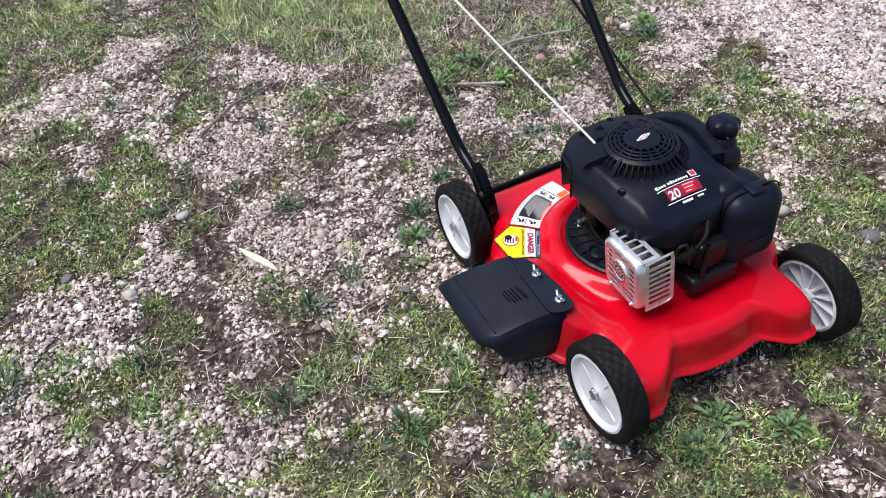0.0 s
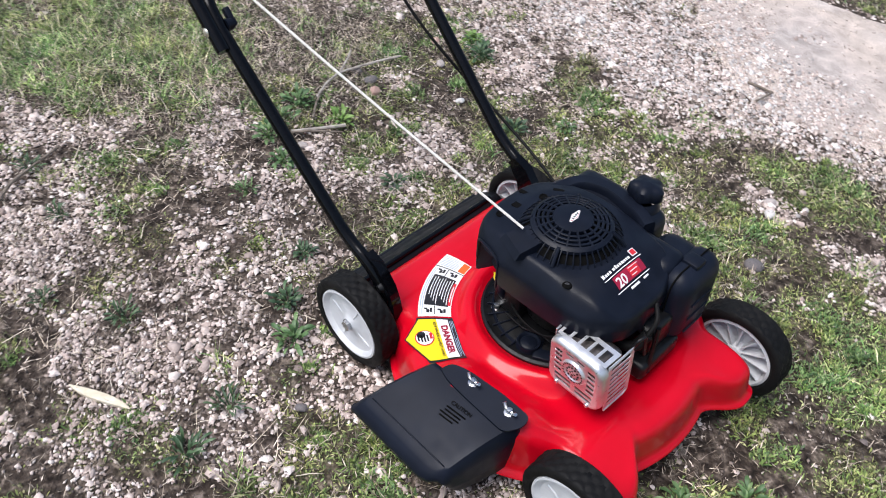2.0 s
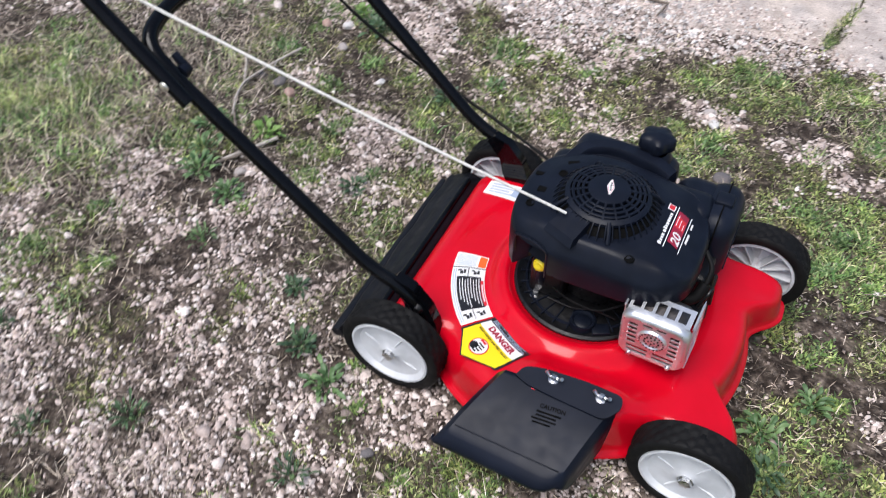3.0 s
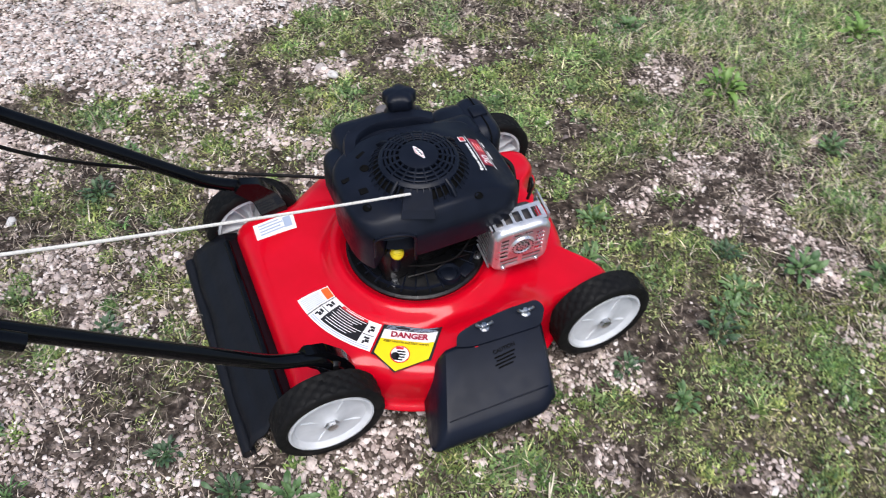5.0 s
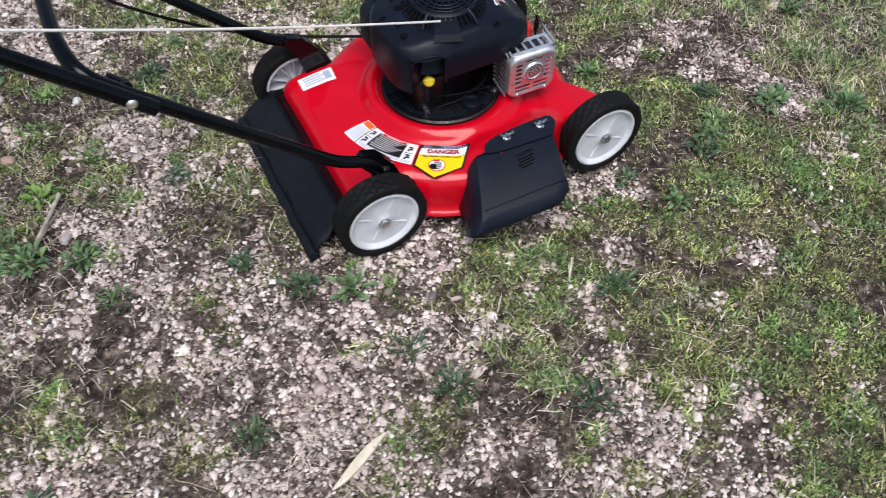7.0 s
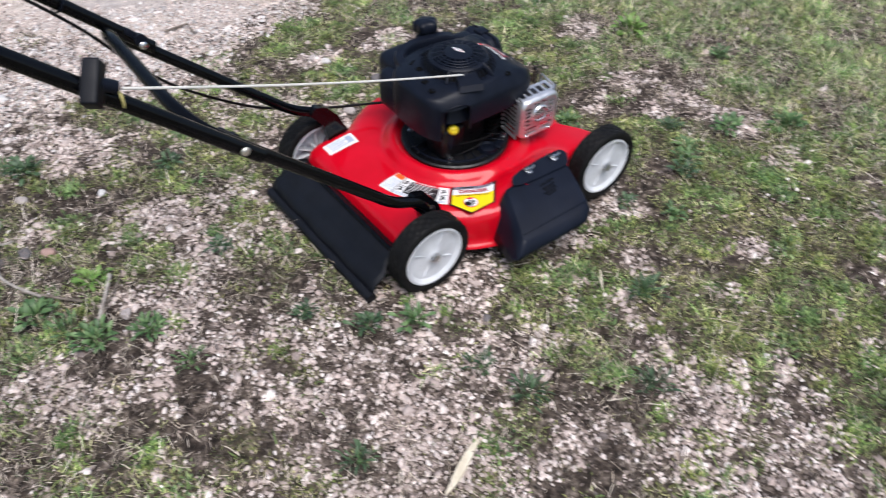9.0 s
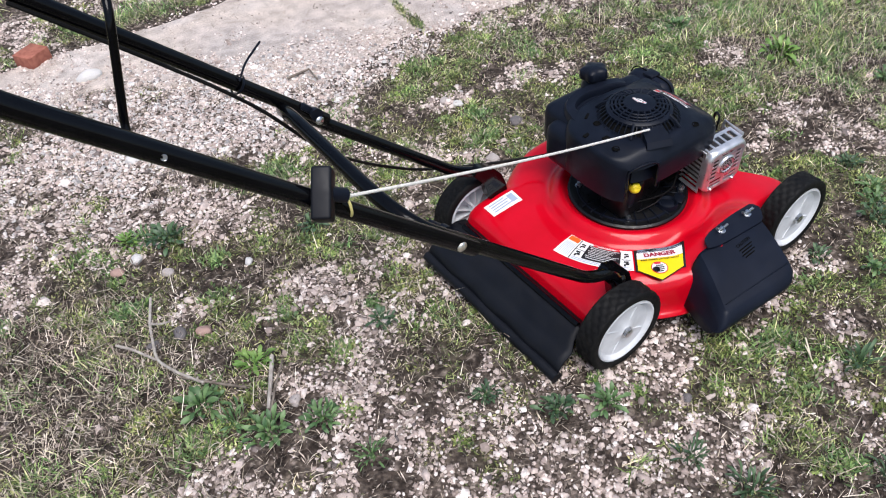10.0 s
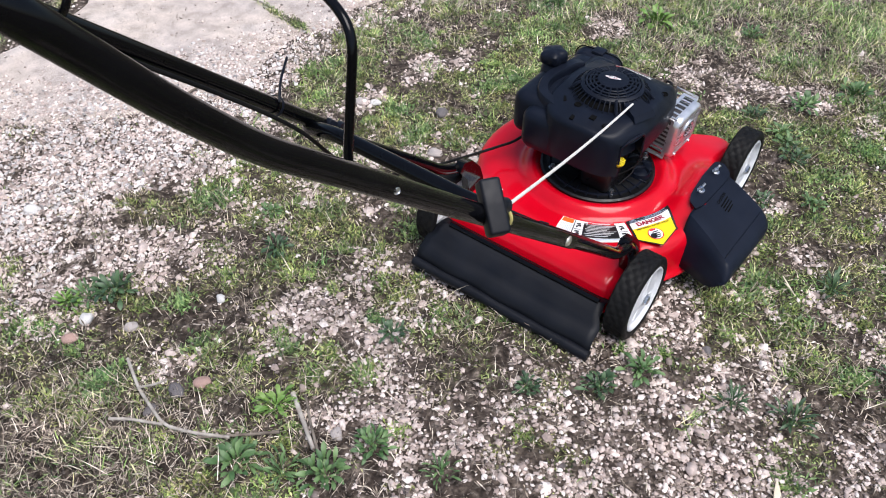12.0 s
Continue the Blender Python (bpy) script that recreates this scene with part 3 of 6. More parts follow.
ground_mesh = fast_mesh("ground", co, quads, soil)
cover = fields(X.ravel(), Y.ravel())
near = smoothstep(3.0, 2.2, np.hypot(X.ravel() + 0.2, Y.ravel() - 0.4))
for key, value in (("stony", cover[0] * near), ("mossy", cover[1] * 0.85 * near + 0.7 * (1 - near))):
    attr = ground_mesh.attributes.new(key, "FLOAT", "POINT")
    attr.data.foreach_set("value", np.clip(value, 0, 1).astype(np.float32))
ground = tagged(new("ground", ground_mesh), "stony brown soil under gravel, moss and grass", "ground", kind="structure")


YARD = [(-2.3, -1.1), (-0.2, -1.4), (0.7, -1.0), (1.85, 0.0), (1.95, 0.5), (0.9, 1.5), (-0.05, 2.3), (-1.0, 2.2), (-1.75, 0.9), (-2.1, -0.1)]


def in_yard(x, y):
    """Inside the stretch of ground that is strewn with small things, and not hidden below the deck."""
    ok = (np.abs(x) > 0.2) | (np.abs(y) > 0.17)
    for (ax, ay), (bx, by) in zip(YARD, YARD[1:] + YARD[:1]):
        ok &= (bx - ax) * (y - ay) - (by - ay) * (x - ax) > 0
    return ok


def scatter(n):
    x, y = rng.uniform(-2.3, 1.95, n), rng.uniform(-1.4, 2.3, n)
    ok = in_yard(x, y)
    return x[ok], y[ok]


def clear_of_wheels(x, y):
    ok = np.ones(len(x), bool)
    for wx in (-0.243, 0.243):
        for wy in (-0.228, 0.228):
            ok &= (np.abs(x - wx) > 0.035) | (np.abs(y - wy) > 0.028)
    return ok


ICO = bmesh.new()
bmesh.ops.create_icosphere(ICO, subdivisions=1, radius=1)
ICO.verts.index_update()
ROUND_V = np.array([v.co[:] for v in ICO.verts])
ROUND_F = np.array([[v.index for v in f.verts] for f in ICO.faces])
ICO.free()


CHIP_V = np.array([(1, 0, 0.1), (-1, 0.1, 0), (0.1, 1, 0), (-0.1, -1, 0.1), (0.15, 0.1, 1), (0, 0, -1)])
CHIP_F = np.array([(0, 2, 4), (2, 1, 4), (1, 3, 4), (3, 0, 4), (2, 0, 5), (1, 2, 5), (3, 1, 5), (0, 3, 5)])
FIVE = [2 * math.pi * k / 5 for k in range(5)]
CUT_V = np.array([(math.cos(a), math.sin(a), -0.35) for a in FIVE] + [(0.68 * math.cos(a + 0.3), 0.68 * math.sin(a + 0.3), 0.8) for a in FIVE])
CUT_F = np.array([(5, 6, 7), (5, 7, 8), (5, 8, 9)] + [q for k in range(5) for q in ((k, (k + 1) % 5, 5 + (k + 1) % 5), (k, 5 + (k + 1) % 5, 5 + k))])


def pebbles(name, x, y, size, sink, mat, label, shape=0, lift=0.0):
    n = len(x)
    BALL_V, BALL_F = ((ROUND_V, ROUND_F), (CHIP_V, CHIP_F), (CUT_V, CUT_F))[shape]
    axes = size[:, None] * np.stack([rng.uniform(0.8, 1.35, n), rng.uniform(0.6, 1.0, n), rng.uniform(0.36, 0.68, n)], -1)
    lump = 1 + rng.uniform(-0.36, 0.36, (n, len(BALL_V), 1))
    v = BALL_V[None] * lump * axes[:, None, :]
    tilt, turn = rng.normal(0, 0.3, n), rng.uniform(0, 6.28, n)
    c, s = np.cos(tilt)[:, None], np.sin(tilt)[:, None]
    v = np.stack([v[..., 0], v[..., 1] * c - v[..., 2] * s, v[..., 1] * s + v[..., 2] * c], -1)
    c, s = np.cos(turn)[:, None], np.sin(turn)[:, None]
    v = np.stack([v[..., 0] * c - v[..., 1] * s, v[..., 0] * s + v[..., 1] * c, v[..., 2]], -1)
    z = ground_height(x, y) + axes[:, 2] * sink + lift * rng.random(n) + slab_rise(x, y)
    v += np.stack([x, y, z], -1)[:, None, :]
    f = BALL_F[None] + (np.arange(n) * len(BALL_V))[:, None, None]
    return tagged(new(name, fast_mesh(name, v.reshape(-1, 3), f.reshape(-1, 3), mat, shape == 0)), label, "gravel", kind="stuff")


def blades(name, x, y, height, width, lean, mat, label, category, lift=0.0, crook=0.5, simple=False):
    """Thin bent leaves: two pairs of corners and a tip each."""
    n = len(x)
    turn = rng.uniform(0, 6.283, n)
    d = np.stack([np.cos(turn), np.sin(turn), 0 * turn], -1)
    face = turn + rng.normal(1.57, 0.5, n)
    w = np.stack([np.cos(face), np.sin(face), 0 * turn], -1) * width[:, None] / 2
    base = np.stack([x, y, ground_height(x, y) - 0.002 + lift * rng.random(n)], -1)
    up = np.array([0, 0, 1.0])
    a = lean * rng.uniform(0.4, 1.3, n)
    a = np.clip(a, 0, 1.5)
    mid = base + height[:, None] * 0.55 * (d * np.sin(a)[:, None] + up * np.cos(a)[:, None])
    b = np.clip(a + crook * rng.uniform(-0.3, 1.2, n), 0, 1.75)
    tip = mid + height[:, None] * 0.45 * (d * np.sin(b)[:, None] + up * np.cos(b)[:, None])
    tip[:, 2] = np.maximum(tip[:, 2], base[:, 2] + 0.003)
    if simple:
        v = np.stack([base, mid + w, tip, mid - w], 1)
        f = (np.arange(n) * 4)[:, None] + np.array([0, 1, 2, 3])
        return tagged(new(name, fast_mesh(name, v.reshape(-1, 3), f, mat)), label, category, kind="stuff")
    v = np.stack([base - w, base + w, mid + w * 0.8, mid - w * 0.8, tip], 1)
    k = (np.arange(n) * 5)[:, None]
    f = np.concatenate([k + [0, 1, 2], k + [0, 2, 3], k + [3, 2, 4]])
    return tagged(new(name, fast_mesh(name, v.reshape(-1, 3), f, mat)), label, category, kind="stuff")


def keep(n, chance, on_concrete=0.1):
    x, y = scatter(n)
    p = chance(*fields(x, y)) * (1 - (1 - on_concrete) * on_slab(x, y))
    ok = (rng.random(len(x)) < p) & clear_of_wheels(x, y)
    return x[ok], y[ok]


x, y = keep(210000, lambda s, m, g, w, p: (0.22 + 0.5 * s) * np.clip(1.1 - g, 0, 1) * np.clip(1.1 - 0.5 * m, 0, 1))
pebbles("grit", x, y, rng.gamma(4.0, 0.0005, len(x)) + 0.0008, 0.3, grit_mat, "fine brown and grey grit bedded in soil", 1)
x, y = keep(350000, lambda s, m, g, w, p: s**1.2 * np.clip(1.1 - g, 0, 1), 0.8)
pebbles("gravel", x, y, rng.gamma(3.0, 0.00073, len(x)) + 0.0014, 0.05, pebble_mat, "pinkish and pale crushed gravel lying in patches", 2, 0.003)
x, y = keep(40000, lambda s, m, g, w, p: (s**1.6 * 0.5 + 0.01) * np.clip(1.1 - g, 0, 1))
pebbles("pebbles", x, y, rng.gamma(3.0, 0.0011, len(x)) + 0.0034, 0.2, pebble_mat, "larger pinkish and pale pebbles among the gravel", 2, 0.003)
x, y = keep(110000, lambda s, m, g, w, p: np.clip(p * 1.2, 0, 1) * s, 1.0)
pebbles("pale_gravel", x, y, rng.gamma(3.5, 0.0008, len(x)) + 0.0022, 0.3, pale_mat, "loose pale grey gravel beside the concrete", 2)
x, y = keep(900000, lambda s, m, g, w, p: m**1.2 * 0.95)
blades("moss", x, y, rng.uniform(0.004, 0.013, len(x)), rng.uniform(0.0016, 0.0042, len(x)), 1.12, moss_mat, "yellow-green moss and tiny weeds", "moss", simple=True)
x, y = keep(330000, lambda s, m, g, w, p: g**1.05 * 0.95)
blades("grass", x, y, rng.uniform(0.012, 0.045, len(x)) * (0.6 + 0.9 * fields(x, y)[2]), rng.uniform(0.0014, 0.0032, len(x)), 1.15, grass_mat, "short green grass growing in tufts", "grass")
x, y = keep(620000, lambda s, m, g, w, p: np.clip(1.0 - s * 0.72, 0, 1) * np.clip(1 - 0.4 * m, 0, 1) * (0.20 + 0.68 * w))
blades("thatch", x, y, rng.uniform(0.006, 0.026, len(x)), rng.uniform(0.0010, 0.0028, len(x)), 1.15, thatch_mat, "dead brown thatch matted on the soil", "thatch", lift=0.005, simple=True)
x, y = keep(250000, lambda s, m, g, w, p: w * 0.62)
blades("straw", x, y, rng.gamma(3.0, 0.0075, len(x)) + 0.006, rng.uniform(0.0007, 0.0019, len(x)), 1.3, straw_mat, "dry straw-coloured grass lying flat", "dry grass", lift=0.010, crook=0.7)


def clumps(n, chance, leaves, spread):
    """Centres that the field allows, each with a heap of leaf places about it."""
    cx, cy = keep(n, chance)
    k = rng.integers(leaves // 2, leaves * 2, len(cx))
    r = np.repeat(rng.uniform(0.4, 1.3, len(cx)) * spread, k)
    x, y = np.repeat(cx, k) + rng.normal(0, 1, k.sum()) * r, np.repeat(cy, k) + rng.normal(0, 1, k.sum()) * r
    ok = clear_of_wheels(x, y) & in_yard(x, y)
    return x[ok], y[ok]


x, y = clumps(1100, lambda s, m, g, w, p: np.clip(m * 0.9 + 1.2 * g - 0.25, 0, 1) * (p < 0.5), 110, 0.022)
blades("leafy_weeds", x, y, rng.uniform(0.008, 0.022, len(x)), rng.uniform(0.0028, 0.0065, len(x)), 0.9, leafy_mat, "bright green leafy weeds in spreading patches", "weeds", simple=True)
x, y = clumps(5200, lambda s, m, g, w, p: np.clip(m * 1.0 + g - 0.15, 0.03, 1) * (p < 0.6), 70, 0.013)
blades("small_weeds", x, y, rng.uniform(0.006, 0.017, len(x)), rng.uniform(0.0022, 0.0055, len(x)), 0.95, weed_mat, "small green creeping weeds in clumps", "weeds", simple=True)
x, y = clumps(520, lambda s, m, g, w, p: np.clip(m * 0.4 + g + 0.05, 0.05, 1) * (p < 0.6), 30, 0.014)
blades("grass_tufts", x, y, rng.uniform(0.015, 0.042, len(x)), rng.uniform(0.0016, 0.0032, len(x)), 0.95, grass_mat, "green and yellowing grass tufts", "grass")


a, r = rng.uniform(0, 6.283, 230000), 6.5 * rng.random(230000) ** 0.62
x, y = r * np.cos(a) - 0.2, r * np.sin(a) + 0.4
ok = ~in_yard(x, y) & (on_slab(x, y) < 0.5) & (rng.random(len(x)) < np.clip(fbm(x, y, 0.5, 2) * 2.2 - 0.6, 0.05, 1)) & (np.hypot(x, y) > 0.6) & ((np.abs(x) > 0.4) | (np.abs(y) > 0.4))
blades("rough_grass", x[ok], y[ok], rng.uniform(0.02, 0.06, ok.sum()), rng.uniform(0.003, 0.008, ok.sum()), 1.0, grass_mat, "short rough grass past the gravel", "grass", simple=True)


# ---------------------------------------------------------------- pavement
pavement = tagged(new("pavement"), "worn pinkish concrete slab with mossy cracks", "pavement", kind="structure")


def mossy_crack(v):
    return 0.235 + 0.22 * v


def fine_crack(v):
    return 0.70 - 1.45 * v


def slab(left, right, v1=1.0, columns=26):
    """A piece of the concrete between two cracks, with ragged ends that dip below the gravel."""
    n, k = columns, 40
    vs, fs = [], []
    for i in range(n + 1):
        for j in range(k + 1):
            v = v1 * j / k
            px = left(v) + (right(v) - left(v)) * i / n
            lo, hi = float(slab_edge(px)) - 0.03, float(slab_far(px))
            py = lo + (hi - lo) * v
            ragged = float(fbm(np.array(px), np.array(py), 0.12, 8) - 0.5) * 0.03 + float(fbm(np.array(px), np.array(py), 0.03, 14) - 0.5) * 0.008
            end = min(1.0, min(v, 1 - v) * 12)
            rim = end * min(1.0, min(i, n - i) + 0.75)
            soft = float(ground_height(np.array(px), np.array(py))) * 0.35 + float(ground_slope(np.array(px), np.array(py))) * 0.65
            vs.append((px + ragged, py, soft - 0.016 * (1 - end) + 0.010 * rim))
    top = len(vs)
    vs += [(a, b, c - 0.09) for a, b, c in vs]
    w = k + 1
    for i in range(n):
        for j in range(k):
            q = (i * w + j, (i + 1) * w + j, (i + 1) * w + j + 1, i * w + j + 1)
            fs += [q, tuple(p + top for p in reversed(q))]
    for i in range(n):
        for j in (0, k):
            fs.append((i * w + j, (i + 1) * w + j, (i + 1) * w + j + top, i * w + j + top))
    for j in range(k):
        for i in (0, n):
            fs.append((i * w + j, i * w + j + 1, i * w + j + 1 + top, i * w + j + top))
    return mesh_of("slab", vs, fs, concrete)


part("slab", slab(lambda v: -0.95, lambda v: mossy_crack(v) - 0.002), pavement)
part("slab", slab(lambda v: mossy_crack(v) + 0.002, lambda v: fine_crack(v) - 0.0015, 0.276), pavement)
part("slab", slab(lambda v: max(mossy_crack(v) + 0.002, fine_crack(v) + 0.0015), lambda v: 5.0, columns=60), pavement)
n = 900
v = np.concatenate([rng.normal(0.10, 0.022, n // 2), rng.normal(0.19, 0.03, n // 3), rng.uniform(0.05, 0.8, n // 6)])
x = mossy_crack(v) + rng.normal(0, 0.009, len(v))
blades("crack_moss", x, slab_edge(x) - 0.03 + (slab_far(x) - slab_edge(x) + 0.03) * v, rng.uniform(0.008, 0.02, len(v)), rng.uniform(0.002, 0.004, len(v)), 0.9, moss_mat, "moss growing in a crack of the concrete", "moss", lift=0.012)


# ---------------------------------------------------------------- mower: deck
mower = tagged(new("lawn_mower"), "red push lawn mower with black engine and white wheels on gravel", "lawn mower")


def deck_radius(a):
    """Outline of the deck's wall: a round pan, a squared tail and two blunt lobes before the front wheels."""
    c, s = math.cos(a), math.sin(a)
    r = 0.268

    def to_box(x0, x1, y0, y1):
        t0, t1 = 0.0, 9.0
        for p, lo, hi in ((c, x0, x1), (s, y0, y1)):
            if abs(p) < 1e-9:
                if not lo <= 0 <= hi:
                    return 0
                continue
            u, v = sorted((lo / p, hi / p))
            t0, t1 = max(t0, u), min(t1, v)
        return t1 if t1 > t0 else 0

    tail = to_box(-0.288, 0.0, -0.198, 0.198)
    lobe = max(to_box(0.15, 0.302, 0.100, 0.172), to_box(0.15, 0.300, -0.2, -0.138))
    return max(r, tail, lobe)


DECK_N = 360
raw = [deck_radius(2 * math.pi * i / DECK_N) for i in range(DECK_N)]
OUTLINE = [sum(raw[(i + k) % DECK_N] * w for k, w in zip(range(-4, 5), (1, 2, 3, 4, 5, 4, 3, 2, 1))) / 25 for i in range(DECK_N)]


def outline(a):
    f = (a / (2 * math.pi)) % 1 * DECK_N
    i = int(f)
    return OUTLINE[i % DECK_N] * (1 - f + i) + OUTLINE[(i + 1) % DECK_N] * (f - i)


def deck_z(x, y):
    """Height of the deck's upper face."""
    r = math.hypot(x, y)
    ring = 0.020 * float(smoothstep(0.172, 0.142, r)) - 0.012 * float(smoothstep(0.138, 0.121, r)) - 0.003 * float(smoothstep(0.21, 0.172, r) * smoothstep(0.15, 0.17, r))
    tail = -0.014 * float(smoothstep(-0.17, -0.29, x))
    tunnel = 0.030 * float(smoothstep(-0.07, 0.0, x) * smoothstep(0.19, 0.10, x) * smoothstep(-0.135, -0.205, y))
    lobes = -0.012 * float(smoothstep(0.20, 0.30, x) * smoothstep(0.07, 0.12, abs(y)))
    return 0.124 + ring + tail + tunnel + lobes


def deck_mesh():
    rings = [0.120, 0.1225, 0.126, 0.130, 0.134, 0.139, 0.145, 0.152, 0.159, 0.166, 0.173, 0.180]
    vs, fs = [], []
    for i in range(DECK_N):
        a = 2 * math.pi * i / DECK_N
        c, s, R = math.cos(a), math.sin(a), OUTLINE[i]
        x, y = R * c, R * s
        low = 0.046 + (0.012 if x < -0.2 else 0) + 0.016 * float(smoothstep(0.245, 0.275, R)) * (0.5 if x > 0 else 0)
        row = [(r * c, r * s, deck_z(r * c, r * s)) for r in rings]
        soft = float(smoothstep(-0.06, -0.16, x))
        inner = R - 0.032 - 0.020 * soft
        for k in range(1, 9):
            r = 0.180 + (inner - 0.180) * k / 8
            row.append((r * c, r * s, deck_z(r * c, r * s)))
        top = deck_z(inner * c, inner * s)
        for k in range(1, 6):
            t = k / 5 * math.pi / 2
            r = inner + (0.026 + 0.019 * soft) * math.sin(t)
            row.append((r * c, r * s, top - (0.024 + 0.008 * soft) * (1 - math.cos(t))))
        for z, d in ((0.09, -0.004), (0.07, -0.002), (0.053, 0.0), (0.049, 0.004), (0.046, 0.009), (0.042, 0.010), (0.041, 0.0)):
            z = low + (z - 0.046) * (min(top - 0.027 - 0.008 * soft, 0.1) - low) / 0.054 if z > 0.046 else low + z - 0.046
            row.append(((R + d) * c, (R + d) * s, z))
        vs += row
    k = len(row)
    for i in range(DECK_N):
        j = (i + 1) % DECK_N
        for q in range(k - 1):
            fs.append((i * k + q, j * k + q, j * k + q + 1, i * k + q + 1))
    return mesh_of("deck", vs, fs, red, flat_angle=50)


deck = part("deck", deck_mesh(), mower, "glossy red painted steel mower deck")
thick = deck.modifiers.new("thickness", "SOLIDIFY")
thick.thickness, thick.offset = 0.002, -1


def on_deck(x, y, lift=0.0012):
    return (x, y, deck_z(x, y) + lift)


def decal(rows, mat, name, parent, label=""):
    """A thin sheet laid on the deck: rows of plan points, all rows of one length."""
    vs, fs, k = [], [], len(rows[0])
    for row in rows:
        vs += [on_deck(*p[:2], *p[2:]) for p in row]
    for i in range(len(rows) - 1):
        for j in range(k - 1):
            fs.append((i * k + j, i * k + j + 1, (i + 1) * k + j + 1, (i + 1) * k + j))
    return part(name, mesh_of(name, vs, fs, mat), parent, label)


def arc_patch(a0, a1, r0, r1, lift, n=10, m=4):
    """Plan points between two angles (degrees) and two radii."""
    return [[((r0 + (r1 - r0) * j / m) * math.cos(radians(a0 + (a1 - a0) * i / n)), (r0 + (r1 - r0) * j / m) * math.sin(radians(a0 + (a1 - a0) * i / n)), lift) for j in range(m + 1)] for i in range(n + 1)]


def quad_patch(p00, p10, p11, p01, lift, n=5, m=5):
    rows = []
    for i in range(n + 1):
        u = i / n
        row = []
        for j in range(m + 1):
            v = j / m
            row.append(tuple((1 - u) * (1 - v) * a + u * (1 - v) * b + u * v * c + (1 - u) * v * d for a, b, c, d in zip(p00, p10, p11, p01)) + (lift,))
        rows.append(row)
    return rows


# the long curved warning label
def turned_patch(a0, a1, *rest, **more):
    """Angles laid out from 190 to 229 degrees, set where the label lies."""
    return arc_patch(186.8 + (a0 - 190) * 1.07, 186.8 + (a1 - 190) * 1.07, *rest, **more)


warning = decal(turned_patch(190, 229, 0.172, 0.228, 0.0012), paper, "warning_label", deck, "curved white and black warning sticker with orange corner")
decal(turned_patch(190.6, 197.5, 0.173, 0.186, 0.0018), label_orange, "orange_block", warning)
decal(turned_patch(203.8, 222.6, 0.1775, 0.2185, 0.0018, n=14, m=8), ink, "text_block", warning)
decal(turned_patch(206, 222, 0.1735, 0.1785, 0.0022, m=1), label_red, "red_heading", warning)
decal(turned_patch(208.5, 219.5, 0.1752, 0.1770, 0.0026, m=1), paper, "text_line", warning)
for k in range(8):
    decal(turned_patch(204.8 + 0.6 * (k % 3), 221.8 - 1.7 * (k % 4), 0.1805 + 0.0046 * k, 0.1818 + 0.0046 * k, 0.0023, m=1), paper, "text_line", warning)
for k in range(2):
    decal(turned_patch(199.5, 228, 0.2205 + 0.0035 * k, 0.2218 + 0.0035 * k, 0.0018, m=1), label_blue, "text_line", warning)
for k in range(7):
    decal(turned_patch(191.3 + k * 0.95, 191.6 + k * 0.95, 0.19, 0.225, 0.0018, n=1), label_blue, "text_line", warning)
decal(turned_patch(198.2, 198.7, 0.172, 0.228, 0.0018, n=1), ink, "divider", warning)
for a, r in ((201.2, 0.181), (201.2, 0.204), (225.8, 0.181), (225.8, 0.204)):
    decal(turned_patch(a - 1.5, a + 0.9, r, r + 0.004, 0.0018, n=3), ink, "pictogram_bar", warning)
    decal(turned_patch(a - 0.6, a + 1.2, r + 0.005, r + 0.010, 0.0018, n=3), ink, "pictogram_bar", warning)
    decal(turned_patch(a - 1.4, a - 0.5, r + 0.008, r + 0.014, 0.0018, n=2), ink, "pictogram_bar", warning)
for a in (198.9, 223.0):
    decal(turned_patch(a, a + 5.0, 0.1995, 0.2008, 0.0018, n=4, m=1), ink, "divider", warning)

# the five-sided danger label
TL, TR, LL = (-0.113, -0.139), (-0.038, -0.184), (-0.145, -0.175)


def on_label(u, v):
    """Plan place on the danger label: u along its top edge, v down from it, 0 to 1 each."""
    ax, ay = TR[0] - TL[0], TR[1] - TL[1]
    bx, by = LL[0] - TL[0], LL[1] - TL[1]
    return TL[0] + ax * u + bx * v * 1.0, TL[1] + ay * u + by * v * 1.0


def label_patch(u0, u1, v0, v1, lift, n=6, m=4):
    return [[(*on_label(u0 + (u1 - u0) * i / n, v0 + (v1 - v0) * j / m), lift) for j in range(m + 1)] for i in range(n + 1)]


def pentagon(grow, lift, v0):
    rows = []
    n, m = 12, 8
    for i in range(n + 1):
        u = -grow + (1 + 2 * grow) * i / n
        bottom = 1.0 + grow + (0.62) * (1 - abs(2 * min(max(u, 0), 1) - 1))
        rows.append([(*on_label(u, v0 + (bottom - v0) * j / m), lift) for j in range(m + 1)])
    return rows


danger = decal(pentagon(0.05, 0.0012, -0.2), ink, "danger_label", deck, "yellow and white five-sided danger sticker")
decal(pentagon(0.0, 0.0018, 0.0), label_yellow, "yellow_field", danger)
decal(label_patch(0.0, 1.0, 0.0, 0.40, 0.0023), paper, "white_field", danger)
for k in range(3):
    decal(label_patch(0.03, 0.97 - 0.1 * (k % 2), -0.17 + 0.052 * k, -0.15 + 0.052 * k, 0.0018, n=4, m=1), label_blue, "text_line", danger)


def disc_on_label(u, v, r, lift, n=24):
    cx, cy = on_label(u, v)
    vs = [on_deck(cx, cy, lift)] + [on_deck(cx + r * math.cos(6.2832 * i / n), cy + r * math.sin(6.2832 * i / n), lift) for i in range(n)]
    return vs, [(0, i + 1, (i + 1) % n + 1) for i in range(n)]


